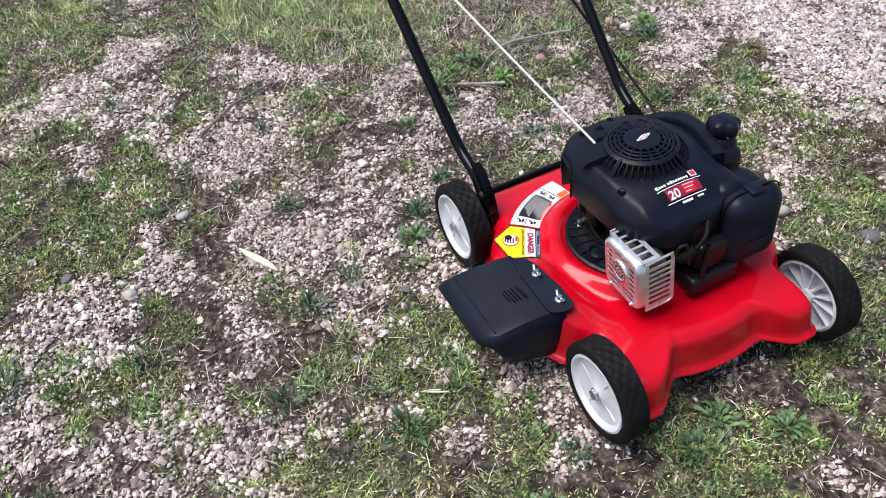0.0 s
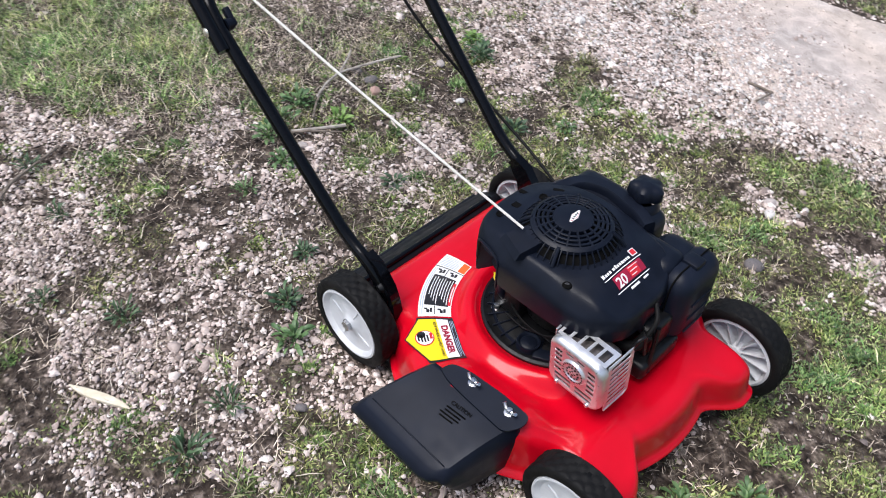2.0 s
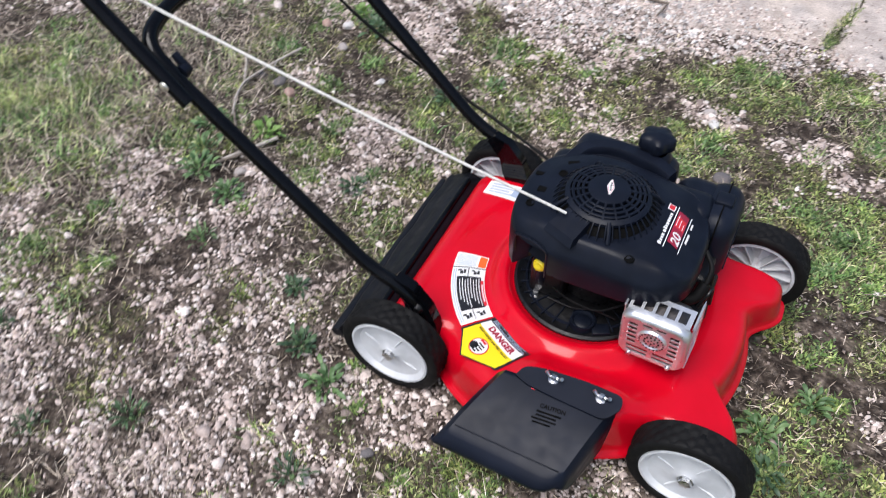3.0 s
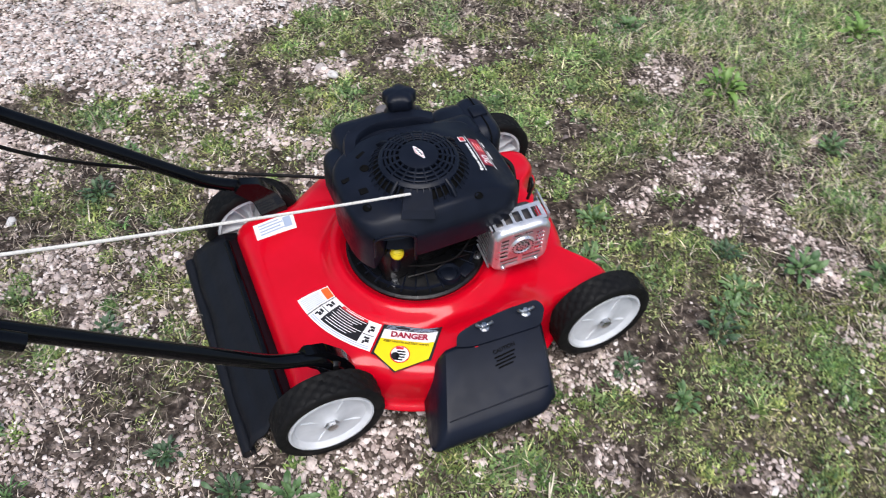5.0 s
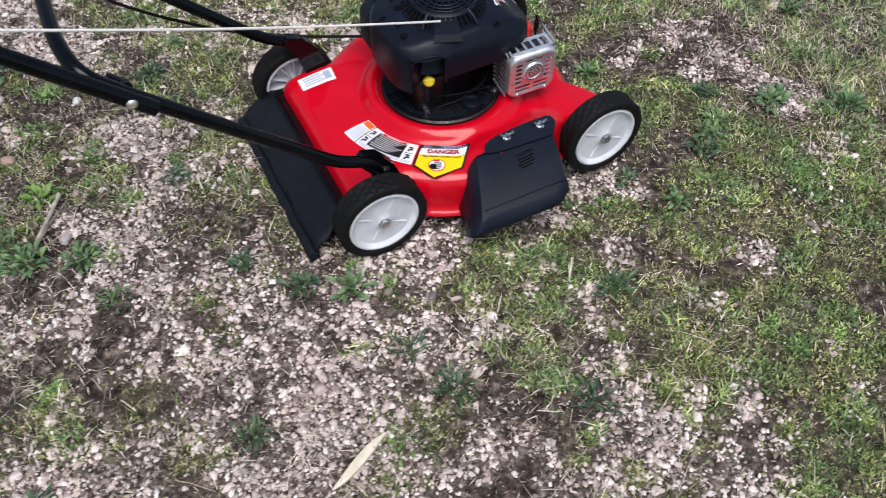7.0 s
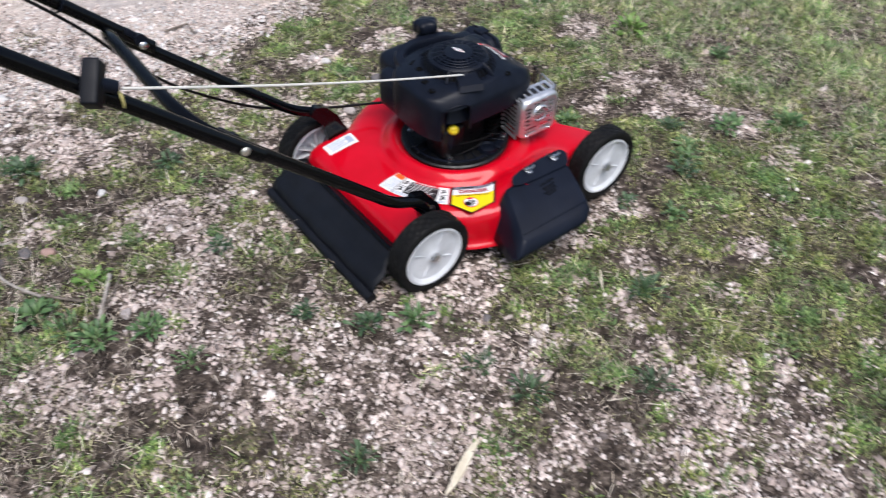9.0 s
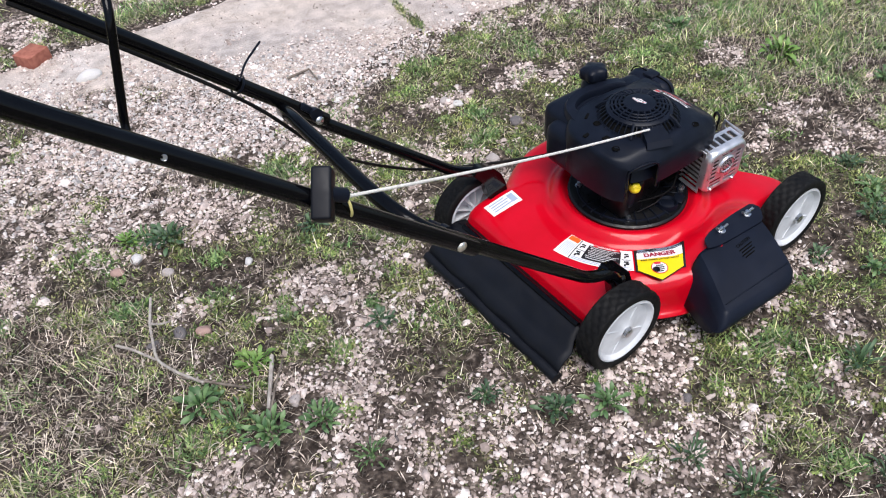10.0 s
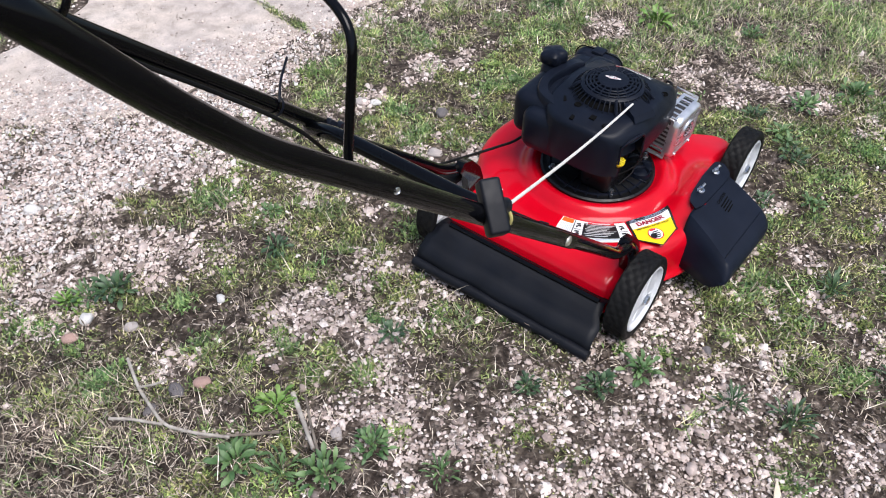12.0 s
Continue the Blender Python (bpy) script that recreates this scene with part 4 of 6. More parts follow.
part("red_ring", mesh_of("red_ring", *disc_on_label(0.47, 0.97, 0.0160, 0.0026), label_red), danger)
part("white_disc", mesh_of("white_disc", *disc_on_label(0.47, 0.97, 0.0142, 0.0031), paper), danger)
part("dark_symbol", mesh_of("dark_symbol", *disc_on_label(0.40, 1.06, 0.0068, 0.0036), ink), danger)
for k in range(4):
    decal(label_patch(0.40, 0.585 - 0.02 * abs(k - 1.5), 0.84 + 0.105 * k, 0.90 + 0.105 * k, 0.0036, n=3, m=1), ink, "symbol_bar", danger)
decal(label_patch(0.36, 0.50, 0.70, 0.79, 0.0040, n=3, m=1), label_red, "red_bar", danger)


def lettering(name, text, size, place, across, down, mat, parent, lift=0.0, follow=None, bold=0.022):
    """Flat letters: the built-in font, its reading direction and its downward direction in space."""
    cu = bpy.data.curves.new(name, "FONT")
    cu.body, cu.size, cu.align_x, cu.align_y = text, size, "CENTER", "CENTER"
    cu.offset = size * bold
    ob = bpy.data.objects.new(name, cu)
    scene.collection.objects.link(ob)
    bpy.context.view_layer.update()
    me = bpy.data.meshes.new_from_object(ob.evaluated_get(bpy.context.evaluated_depsgraph_get()))
    bpy.data.objects.remove(ob)
    me.name = name
    me.materials.clear()
    me.materials.append(mat)
    xa = Vector(across).normalized()
    ya = (-Vector(down) + xa * Vector(down).dot(xa)).normalized()
    za = xa.cross(ya)
    m = Matrix((xa, ya, za)).transposed().to_4x4()
    m.translation = Vector(place) + za * lift
    me.transform(m)
    if follow:
        for v in me.vertices:
            v.co.z = follow(v.co.x, v.co.y) + lift
    return part(name, me, parent)


p = on_label(0.5, 0.2)
flat = (TR[0] - TL[0], TR[1] - TL[1], 0)
drop = (LL[0] - TL[0], LL[1] - TL[1], 0)
lettering("lettering", "DANGER", 0.0150, (p[0], p[1], deck_z(*p) + 0.0032), flat, drop, danger_red, danger, 0.0032, deck_z, 0.045)
p = on_label(0.5, 0.5)
lettering("lettering", "KEEP HANDS and FEET AWAY", 0.0056, (p[0], p[1], deck_z(*p) + 0.0032), flat, drop, ink, danger, 0.0032, deck_z)

# the white maker's plate at the back
plate = decal(quad_patch((-0.251, 0.164), (-0.177, 0.161), (-0.180, 0.122), (-0.252, 0.128), 0.0012), paper, "maker_label", deck, "white rectangular paper label")
for k in range(4):
    y0 = 0.158 - 0.007 * k
    decal(quad_patch((-0.243, y0), (-0.205 + 0.006 * (k % 2), y0 - 0.001), (-0.205 + 0.006 * (k % 2), y0 - 0.004), (-0.243, y0 - 0.003), 0.0018, n=2, m=1), label_blue, "text_line", plate)
decal(quad_patch((-0.198, 0.156), (-0.184, 0.1555), (-0.185, 0.131), (-0.199, 0.132), 0.0018, n=2, m=3), label_blue, "text_block", plate)


# ---------------------------------------------------------------- mower: wheels
TYRE_R, TYRE_W, RIM_R = 0.0885, 0.046, 0.0685


def tyre_mesh():
    """Turned about y, outer face towards -y at 0; a diamond tread stands proud."""
    n, vs, fs = 176, [], []
    prof = [(RIM_R, -0.0405), (RIM_R + 0.004, -0.0445), (RIM_R + 0.010, -0.0455), (TYRE_R - 0.005, -0.0445), (TYRE_R - 0.0015, -0.042)]
    cols = [-0.040, -0.036, -0.032, -0.028, -0.024, -0.020, -0.016, -0.012, -0.008, -0.005]
    out = [(TYRE_R - 0.0015, -0.0025), (TYRE_R - 0.005, 0.0), (RIM_R + 0.010, 0.0008), (RIM_R + 0.004, 0.0), (RIM_R, -0.004)]
    k = len(prof) + len(cols) + len(out)
    for i in range(n):
        a = 2 * math.pi * i / n
        row = list(prof)
        for w in cols:
            u, v = a * 22 / math.pi, (w + 0.0225) / 0.0085
            d = max(abs((u + v + 40) % 2 - 1), abs((u - v + 40) % 2 - 1))
            row.append((TYRE_R - 0.0021 * float(smoothstep(0.55, 0.9, d)), w))
        row += out
        vs += [(r * math.cos(a), w, r * math.sin(a)) for r, w in row]
    for i in range(n):
        j = (i + 1) % n
        for q in range(k - 1):
            fs.append((i * k + q, j * k + q, j * k + q + 1, i * k + q + 1))
    return vs, fs


def rim_mesh():
    """White moulded rim: a dished outer disc, a barrel, ribs on the inner side and a hub."""
    turn = Matrix.Rotation(radians(-90), 4, "X")
    face = lathe([(0.0, -0.002), (0.011, -0.002), (0.014, -0.004), (0.022, -0.0065), (0.040, -0.0085), (0.057, -0.0075), (0.0615, -0.0035), (0.065, -0.0005), (0.0685, -0.001), (RIM_R + 0.0012, -0.005), (RIM_R, -0.040), (0.064, -0.042), (0.0625, -0.038), (0.061, -0.014), (0.014, -0.016), (0.014, -0.040), (0.009, -0.042), (0.0, -0.042)], 64)
    pieces = [moved(face, turn)]
    for i in range(12):
        rib = box(0.013, 0.0625, -0.0011, 0.0011, -0.036, -0.0145)
        pieces.append(moved(rib, turn @ Matrix.Rotation(2 * math.pi * i / 12, 4, "Z")))
    for i in range(4):
        gusset = box(0.016, 0.052, -0.0016, 0.0016, -0.010, -0.0062, 0.0008, 1)
        pieces.append(moved(gusset, turn @ Matrix.Rotation(2 * math.pi * (i + 0.3) / 4, 4, "Z")))
    return join(*pieces)


def flip(piece):
    return [(x, -y, z) for x, y, z in piece[0]], piece[1]


TURN_X = Matrix.Rotation(radians(90), 4, "X")
tyre_right = mesh_of("tyre", *flip(tyre_mesh()), rubber, flat_angle=35)
rim_right = mesh_of("rim", *flip(rim_mesh()), white_plastic, flat_angle=30)
tyre_left = mesh_of("tyre_left", *tyre_mesh(), rubber, flat_angle=35)
rim_left = mesh_of("rim_left", *rim_mesh(), white_plastic, flat_angle=30)
nut = lathe([(0.0, 0.006), (0.004, 0.006), (0.0072, 0.0045), (0.0078, 0.0), (0.0095, -0.0005), (0.0095, -0.002), (0.0, -0.002)], 6)
nut = moved(nut, Matrix.Diagonal((1.35, 1.35, 1, 1)))
nut_right = mesh_of("axle_nut", *moved(nut, TURN_X), steel, flat_angle=30)
nut_left = mesh_of("axle_nut_left", *moved(nut, Matrix.Rotation(radians(-90), 4, "X")), steel, flat_angle=30)
for wx in (0.243, -0.243):
    for side in (-1, 1):
        wheel = part("wheel", tyre_right if side < 0 else tyre_left, mower, "black rubber tyre on a white plastic rim", at=(wx, -0.25, 0.087) if side < 0 else (wx, 0.240, 0.074 if wx < 0 else 0.067))
        wheel.name = "wheel"
        part("rim", rim_right if side < 0 else rim_left, wheel, "white moulded plastic rim")
        part("axle_nut", nut_right if side < 0 else nut_left, wheel, "grey zinc axle nut")
        stub = tube([(0, -side * 0.03, 0), (0, -side * 0.075, 0)], 0.007, 10)
        part("axle", mesh_of("axle", *stub, steel), wheel)

# brackets that carry the handle at the back corners
for side, y in ((-1, -0.190), (1, 0.184)):
    outline_xz = [(-0.266, 0.200), (-0.252, 0.216), (-0.224, 0.206), (-0.196, 0.172), (-0.184, 0.140), (-0.180, 0.110), (-0.220, 0.106), (-0.232, 0.130), (-0.240, 0.166)]
    ya, yb = y - side * 0.012, y + side * 0.006
    m = len(outline_xz)
    plate_v = [(px, q, pz) for q in (ya, yb) for px, pz in outline_xz]
    b = (plate_v, [tuple(range(m)), tuple(range(2 * m - 1, m - 1, -1))] + [(i, (i + 1) % m, m + (i + 1) % m, m + i) for i in range(m)])
    bracket = part("handle_bracket", mesh_of("handle_bracket", *b, tube_paint), mower, "black steel handle bracket")
    head = lathe([(0.0, 0.005), (0.005, 0.0045), (0.0085, 0.0), (0.0, 0.0)], 16)
    part("bolt", mesh_of("bolt", *moved(head, Matrix.Translation((-0.215, y + side * 0.006, 0.164)) @ Matrix.Scale(1.25, 4) @ Matrix.Rotation(radians(90 if side < 0 else -90), 4, "X")), castings), bracket)


# ---------------------------------------------------------------- mower: trailing shield and chute
def sheet(name, rows, mat, parent, label="", thickness=0.003, smooth=True):
    """A thick sheet through rows of points."""
    vs, fs, k = [], [], len(rows[0])
    for row in rows:
        vs += list(row)
    for i in range(len(rows) - 1):
        for j in range(k - 1):
            fs.append((i * k + j, i * k + j + 1, (i + 1) * k + j + 1, (i + 1) * k + j))
    ob = part(name, mesh_of(name, vs, fs, mat, smooth), parent, label)
    s = ob.modifiers.new("thickness", "SOLIDIFY")
    s.thickness, s.offset = thickness, 0
    return ob


FLAP = [(-0.280, 0.078), (-0.303, 0.086), (-0.314, 0.081), (-0.324, 0.074), (-0.338, 0.060), (-0.348, 0.051), (-0.358, 0.047), (-0.366, 0.035), (-0.372, 0.022)]
rows = []
for i in range(25):
    y = -0.208 + 0.414 * i / 24
    wave = 0.002 * math.sin(i * 0.9)
    end = 1.0 if i in (0, 24) else 0.0
    rows.append([(fx + wave * (k / 8), y * (0.93 if k < 2 else 0.95 if k < 4 else 1.0), fz) for k, (fx, fz) in enumerate(FLAP)])
flap = sheet("trailing_shield", rows, flap_rubber, mower, "black rubber trailing shield across the deck's back")
part("bead", mesh_of("bead", *tube([(-0.374, -0.210 + 0.418 * i / 12, 0.017 + 0.001 * math.sin(i)) for i in range(13)], 0.0115, 14), flap_rubber), flap)
part("ridge", mesh_of("ridge", *tube([(-0.3015, -0.182 + 0.35 * i / 8, 0.0885) for i in range(9)], 0.006, 10), tube_paint), flap)

I_R, I_F = Vector((-0.046, -0.232, 0.153)), Vector((0.116, -0.222, 0.157))
O_R, O_F = Vector((-0.090, -0.341, 0.113)), Vector((0.082, -0.349, 0.122))
L_R, L_F = Vector((-0.106, -0.352, 0.082)), Vector((0.077, -0.364, 0.100))
B_R, B_F = Vector((-0.076, -0.238, 0.054)), Vector((0.108, -0.234, 0.054))
CHUTE_T = (0.0, 0.06, 0.14, 0.3, 0.45, 0.6, 0.72, 0.82, 0.9, 0.955)
LIP_T = (0.02, 0.1, 0.25, 0.5, 0.75, 1.0)


def chute_mesh():
    rows = []
    for i in range(25):
        u = i / 24
        row = []
        a, b, c = I_R.lerp(I_F, u), O_R.lerp(O_F, u), L_R.lerp(L_F, u)
        e = max(0.0, 1 - (1 - u) / 0.16)
        pull = 0.015 * (1 - math.sqrt(1 - e * e))
        b, c = b + (a - b).normalized() * pull, c + (a - b).normalized() * pull
        for t in CHUTE_T:
            row.append(a.lerp(b, t) + Vector((0, 0, 0.005 * math.sin(math.pi * t))))
        for t in LIP_T:
            row.append(b.lerp(c, t) + Vector((0, -0.005 * math.sin(math.pi * t), 0)))
        rows.append(row)
    spans = [0.84 * t for t in CHUTE_T] + [0.84 + 0.16 * t for t in LIP_T]

    def cheek(edge, low, outward):
        """A side wall whose lower edge runs level and turns up in a round corner to the lip."""
        out = []
        far = Vector((edge[-1].x, edge[-1].y + 0.012, low.z))
        for f in (0.0, 0.06, 0.16, 0.35, 0.7, 1.0):
            row = []
            for t, p in zip(spans, edge):
                base = low.lerp(far, t)
                turn = max(0.0, (t - 0.62) / 0.38)
                base.z += (edge[-1].z - low.z) * (1 - math.sqrt(max(0.0, 1 - turn**2.4)))
                row.append(p.lerp(base, f) + outward * (0.009 * math.sin(math.pi * min(f * 4, 1) / 2)))
            out.append(row)
        return out

    rear, front = cheek(rows[0], B_R, Vector((-1, 0, 0))), cheek(rows[-1], B_F, Vector((1, 0, 0)))
    return list(reversed(rear[1:])) + rows + front[1:]


chute = sheet("discharge_chute", chute_mesh(), hood_plastic, mower, "black plastic side discharge deflector", 0.003)
flange_plan = rounded([(-0.030, -0.236, 0), (-0.022, -0.218, 0), (0.004, -0.210, 0), (0.070, -0.205, 0), (0.124, -0.207, 0), (0.129, -0.226, 0), (0.112, -0.250, 0), (0.030, -0.246, 0), (-0.010, -0.243, 0), (-0.030, -0.236, 0)], 0.012, 5)[:-1]
flange_n = len(flange_plan)
flange_v = [(p.x, p.y, 0.1575 + 0.022 * (p.x + 0.046) + 0.30 * (p.y + 0.225) * (1 if p.y < -0.225 else 0) + dz) for dz in (0.0015, 0.005) for p in flange_plan]
part("mounting_flange", mesh_of("mounting_flange", flange_v, [tuple(range(flange_n - 1, -1, -1)), tuple(range(flange_n, 2 * flange_n))] + [(i, (i + 1) % flange_n, flange_n + (i + 1) % flange_n, flange_n + i) for i in range(flange_n)], hood_plastic), chute)
seam_rows = [[I_R.lerp(O_R, 0.90 + d).lerp(I_F.lerp(O_F, 0.90 + d), 0.02 + 0.95 * i / 8) + Vector((0, 0, 0.0034)) for d in (0, 0.015)] for i in range(9)]
sheet("moulded_line", seam_rows, plastic, chute, "", 0.002)
emboss_x = (I_F - I_R).normalized()
emboss_y = (O_R - I_R).normalized()
spot = I_R.lerp(O_R, 0.30).lerp(I_F.lerp(O_F, 0.30), 0.60) + Vector((0, 0, 0.0072))
lettering("lettering", "CAUTION", 0.0085, spot, emboss_x, emboss_y, dark, chute)
for k, (w, t) in enumerate(((0.036, 0.37), (0.030, 0.415), (0.036, 0.46), (0.026, 0.505))):
    mid = I_R.lerp(O_R, t).lerp(I_F.lerp(O_F, t), 0.60) + Vector((0, 0, 0.0062 + 0.001 * math.sin(math.pi * t)))
    sheet("embossed_bar", [[mid - emboss_x * w / 2 - emboss_y * 0.0013, mid + emboss_x * w / 2 - emboss_y * 0.0013], [mid - emboss_x * w / 2 + emboss_y * 0.0013, mid + emboss_x * w / 2 + emboss_y * 0.0013]], dark, chute, "", 0.0008)
for bx in (0.024, 0.097):
    base = Vector((bx, -0.221, 0.163))
    bolt = join(moved(lathe([(0, 0.008), (0.0042, 0.0075), (0.0048, 0.001), (0.0085, 0.0), (0.0085, -0.002), (0, -0.002)], 12), Matrix.Translation(base)),
                tube([base + Vector((-0.013, 0.002, 0.010)), base + Vector((-0.007, 0, 0.004)), base + Vector((0.007, 0, 0.004)), base + Vector((0.013, -0.002, 0.010))], 0.0028, 8))
    part("wing_bolt", mesh_of("wing_bolt", *bolt, steel), chute, "bright zinc wing bolt")


# ---------------------------------------------------------------- mower: engine
base = lathe([(0.0, 0.140), (0.095, 0.140), (0.100, 0.138), (0.112, 0.138), (0.1185, 0.140), (0.1225, 0.137), (0.1235, 0.128), (0.118, 0.118), (0.08, 0.116)], 64)
block = lathe([(0.058, 0.138), (0.066, 0.150), (0.068, 0.18), (0.074, 0.21), (0.082, 0.24), (0.086, 0.268), (0.05, 0.275)], 40)
engine = part("engine", mesh_of("engine", *join(base, moved(block, Matrix.Translation((0.01, 0.012, 0)))), castings), mower, "black single-cylinder engine")
part("base_ring", mesh_of("base_ring", *lathe([(0.0985, 0.1375), (0.1005, 0.1415), (0.1030, 0.1415), (0.1045, 0.138)], 64), plastic), engine)
for k in range(16):
    w = box(0.068, 0.112, -0.0012, 0.0012, 0.138, 0.1425, 0.0006, 1)
    part("base_rib", mesh_of("base_rib", *moved(w, Matrix.Rotation(radians(172 + k * 12.5), 4, "Z")), plastic), engine)
part("round_boss", mesh_of("round_boss", *moved(lathe([(0.0, 0.146), (0.012, 0.146), (0.014, 0.1445), (0.017, 0.149), (0.0195, 0.149), (0.021, 0.139)], 32), Matrix.Translation((0.022, -0.090, 0))), plastic), engine)
part("access_plate", mesh_of("access_plate", *moved(box(-0.014, 0.014, -0.010, 0.010, 0.138, 0.1445, 0.002, 2), Matrix.Translation((0.052, -0.092, 0)) @ Matrix.Rotation(radians(28), 4, "Z")), plastic), engine)
for bx, by in ((-0.067, -0.069), (0.085, -0.069), (-0.07, 0.07), (0.07, 0.075)):
    b = lathe([(0, 0.0075), (0.0050, 0.007), (0.0056, 0.001), (0.0085, 0.0), (0.0085, -0.003), (0, -0.003)], 12)
    part("mount_bolt", mesh_of("mount_bolt", *moved(b, Matrix.Translation((bx, by, 0.139))), steel), engine, "silver engine mounting bolt")
for k in range(7):
    z = 0.160 + 0.011 * k
    part("cooling_fin", mesh_of("cooling_fin", *box(0.05, 0.120, -0.062, 0.045, z, z + 0.003, 0.001, 1), dark), engine)
part("crankcase_cover", mesh_of("crankcase_cover", *box(-0.082, -0.022, -0.066, 0.0, 0.138, 0.215, 0.010, 3), castings), engine)
part("governor_arm", mesh_of("governor_arm", *tube(rounded([(-0.045, -0.072, 0.146), (0.0, -0.080, 0.152), (0.030, -0.074, 0.160), (0.068, -0.070, 0.152)], 0.01), 0.0016, 8), castings), engine)
part("ground_lead", mesh_of("ground_lead", *tube(rounded([(-0.050, -0.060, 0.165), (-0.010, -0.082, 0.172), (0.040, -0.082, 0.166), (0.075, -0.062, 0.185)], 0.02), 0.0020, 8), rubber), engine)

# dipstick and filler tube
part("filler_tube", mesh_of("filler_tube", *tube(rounded([(-0.058, -0.050, 0.15), (-0.064, -0.066, 0.18), (-0.062, -0.066, 0.214)], 0.01), 0.0085, 14), plastic), engine)
capv = lathe([(0, 0.012), (0.006, 0.012), (0.009, 0.0105), (0.011, 0.006), (0.0115, 0.0), (0.0095, -0.004), (0, -0.004)], 20)
cap = part("dipstick_cap", mesh_of("dipstick_cap", *moved(capv, along((-0.25, -0.75, 0.6), (-0.062, -0.070, 0.217))), yellow), engine, "yellow dipstick cap")
part("grip_ridge", mesh_of("grip_ridge", *moved(box(-0.008, 0.008, -0.0015, 0.0015, 0.011, 0.015, 0.001, 1), along((-0.25, -0.75, 0.6), (-0.062, -0.070, 0.217))), yellow), cap)


# shroud
SC = (0.012, 0.0)


def shroud_radius(a):
    c, s = math.cos(a), math.sin(a)
    ex = 0.150 if c > 0 else 0.140
    ey = 0.108 if s < 0 else 0.104
    p = 3.4
    return (abs(c / ex) ** p + abs(s / ey) ** p) ** (-1 / p)


def recess(a, z, top):
    """How far in the wall stands at the arched opening over the filler cap, 0 or 1."""
    u = (math.degrees(a) % 360 - 229.5) / 12.5
    return 1.0 if abs(u) < 1 and z < top - 0.013 - 0.018 * (1 - math.sqrt(1 - u * u)) else 0.0


def shroud_top(x, y):
    z = 0.319 - 0.012 * float(smoothstep(0.085, 0.135, math.hypot(x, y)))
    z -= 0.030 * float(smoothstep(0.105, 0.170, x))
    z -= 0.004 * float(smoothstep(-0.085, -0.11, y))
    return z


def shroud_low(a):
    """Height of the shroud's lower edge round the engine; high where the filler cap shows."""
    d = math.degrees(a) % 360
    z = 0.165 + 0.050 * float(smoothstep(130, 150, d) * smoothstep(219, 216, d)) + 0.078 * float(smoothstep(216, 219, d) * smoothstep(372, 350, d)) + 0.03 * float(smoothstep(0, 20, d) * smoothstep(90, 60, d))
    return z


def shroud_mesh():
    n, vs, fs = 240, [], []
    for i in range(n):
        a = 2 * math.pi * i / n
        c, s, R = math.cos(a), math.sin(a), shroud_radius(a)
        row = []
        side = float(smoothstep(-0.35, -0.75, s))
        rim = 0.915 - 0.105 * side
        for t in (0.45, 0.54, 0.62, 0.70, 0.76, rim):
            r = R * t
            px, py = SC[0] + r * c, SC[1] + r * s
            row.append((px, py, shroud_top(px, py)))
        px, py = SC[0] + R * rim * c, SC[1] + R * rim * s
        top = shroud_top(px, py)
        for k in range(1, 6):
            t = k / 5 * math.pi / 2
            r = R * rim + R * (0.99 - rim) * (math.sin(t) * (1 - side) + (k / 5) * side)
            row.append((SC[0] + r * c, SC[1] + r * s, top - (0.014 + 0.014 * side) * ((1 - math.cos(t)) * (1 - side) + (k / 5) ** 1.25 * side)))
        low = min(shroud_low(a), top - 0.046)
        deep = float(smoothstep(0.215, 0.17, low))
        for t, d in ((0.06, 0.995), (0.12, 0.997), (0.18, 0.999), (0.25, 1.0), (0.32, 1.0), (0.5, 1.0), (0.8, 1.0), (1.0, 0.995), (1.0, 0.965), (0.9, 0.96)):
            z = top - 0.016 - 0.014 * side + (low - top + 0.016 + 0.014 * side) * t
            d -= 0.20 * deep * t * t + 0.30 * recess(a, z, top) * (1 - 0.5 * t)
            row.append((SC[0] + R * d * c, SC[1] + R * d * s, z))
        vs += row
    k = len(row)
    for i in range(n):
        j = (i + 1) % n
        for q in range(k - 1):
            fs.append((i * k + q, j * k + q, j * k + q + 1, i * k + q + 1))
    fs.append(tuple(i * k for i in range(n - 1, -1, -1)))
    return mesh_of("shroud", vs, fs, plastic, flat_angle=45)


shroud = part("shroud", shroud_mesh(), engine, "black plastic engine shroud")
for sx, sy in ((0.069, -0.086), (-0.075, 0.03), (-0.098, -0.045)):
    z = shroud_top(sx, sy)
    well = lathe([(0.0, 0.0006), (0.0045, 0.0006), (0.005, 0.002), (0.0062, 0.0025), (0.0075, 0.0006)], 20)
    part("screw_boss", mesh_of("screw_boss", *moved(well, Matrix.Translation((sx, sy, z))), dark), shroud)
# the shroud is uncut; dark pieces laid on it paint the slots' shade
for sx, sy, sw, sl, st in ((-0.106, 0.022, 0.004, 0.010, 8), (-0.092, -0.014, 0.006, 0.007, 0), (-0.070, 0.062, 0.003, 0.009, 30)):
    part("slot_shade", mesh_of("slot_shade", *moved(box(-sl, sl, -sw, sw, -0.002, 0.0008, 0.0006, 1), Matrix.Translation((sx, sy, shroud_top(sx, sy))) @ Matrix.Rotation(radians(st), 4, "Z")), dark), shroud)
lip = []
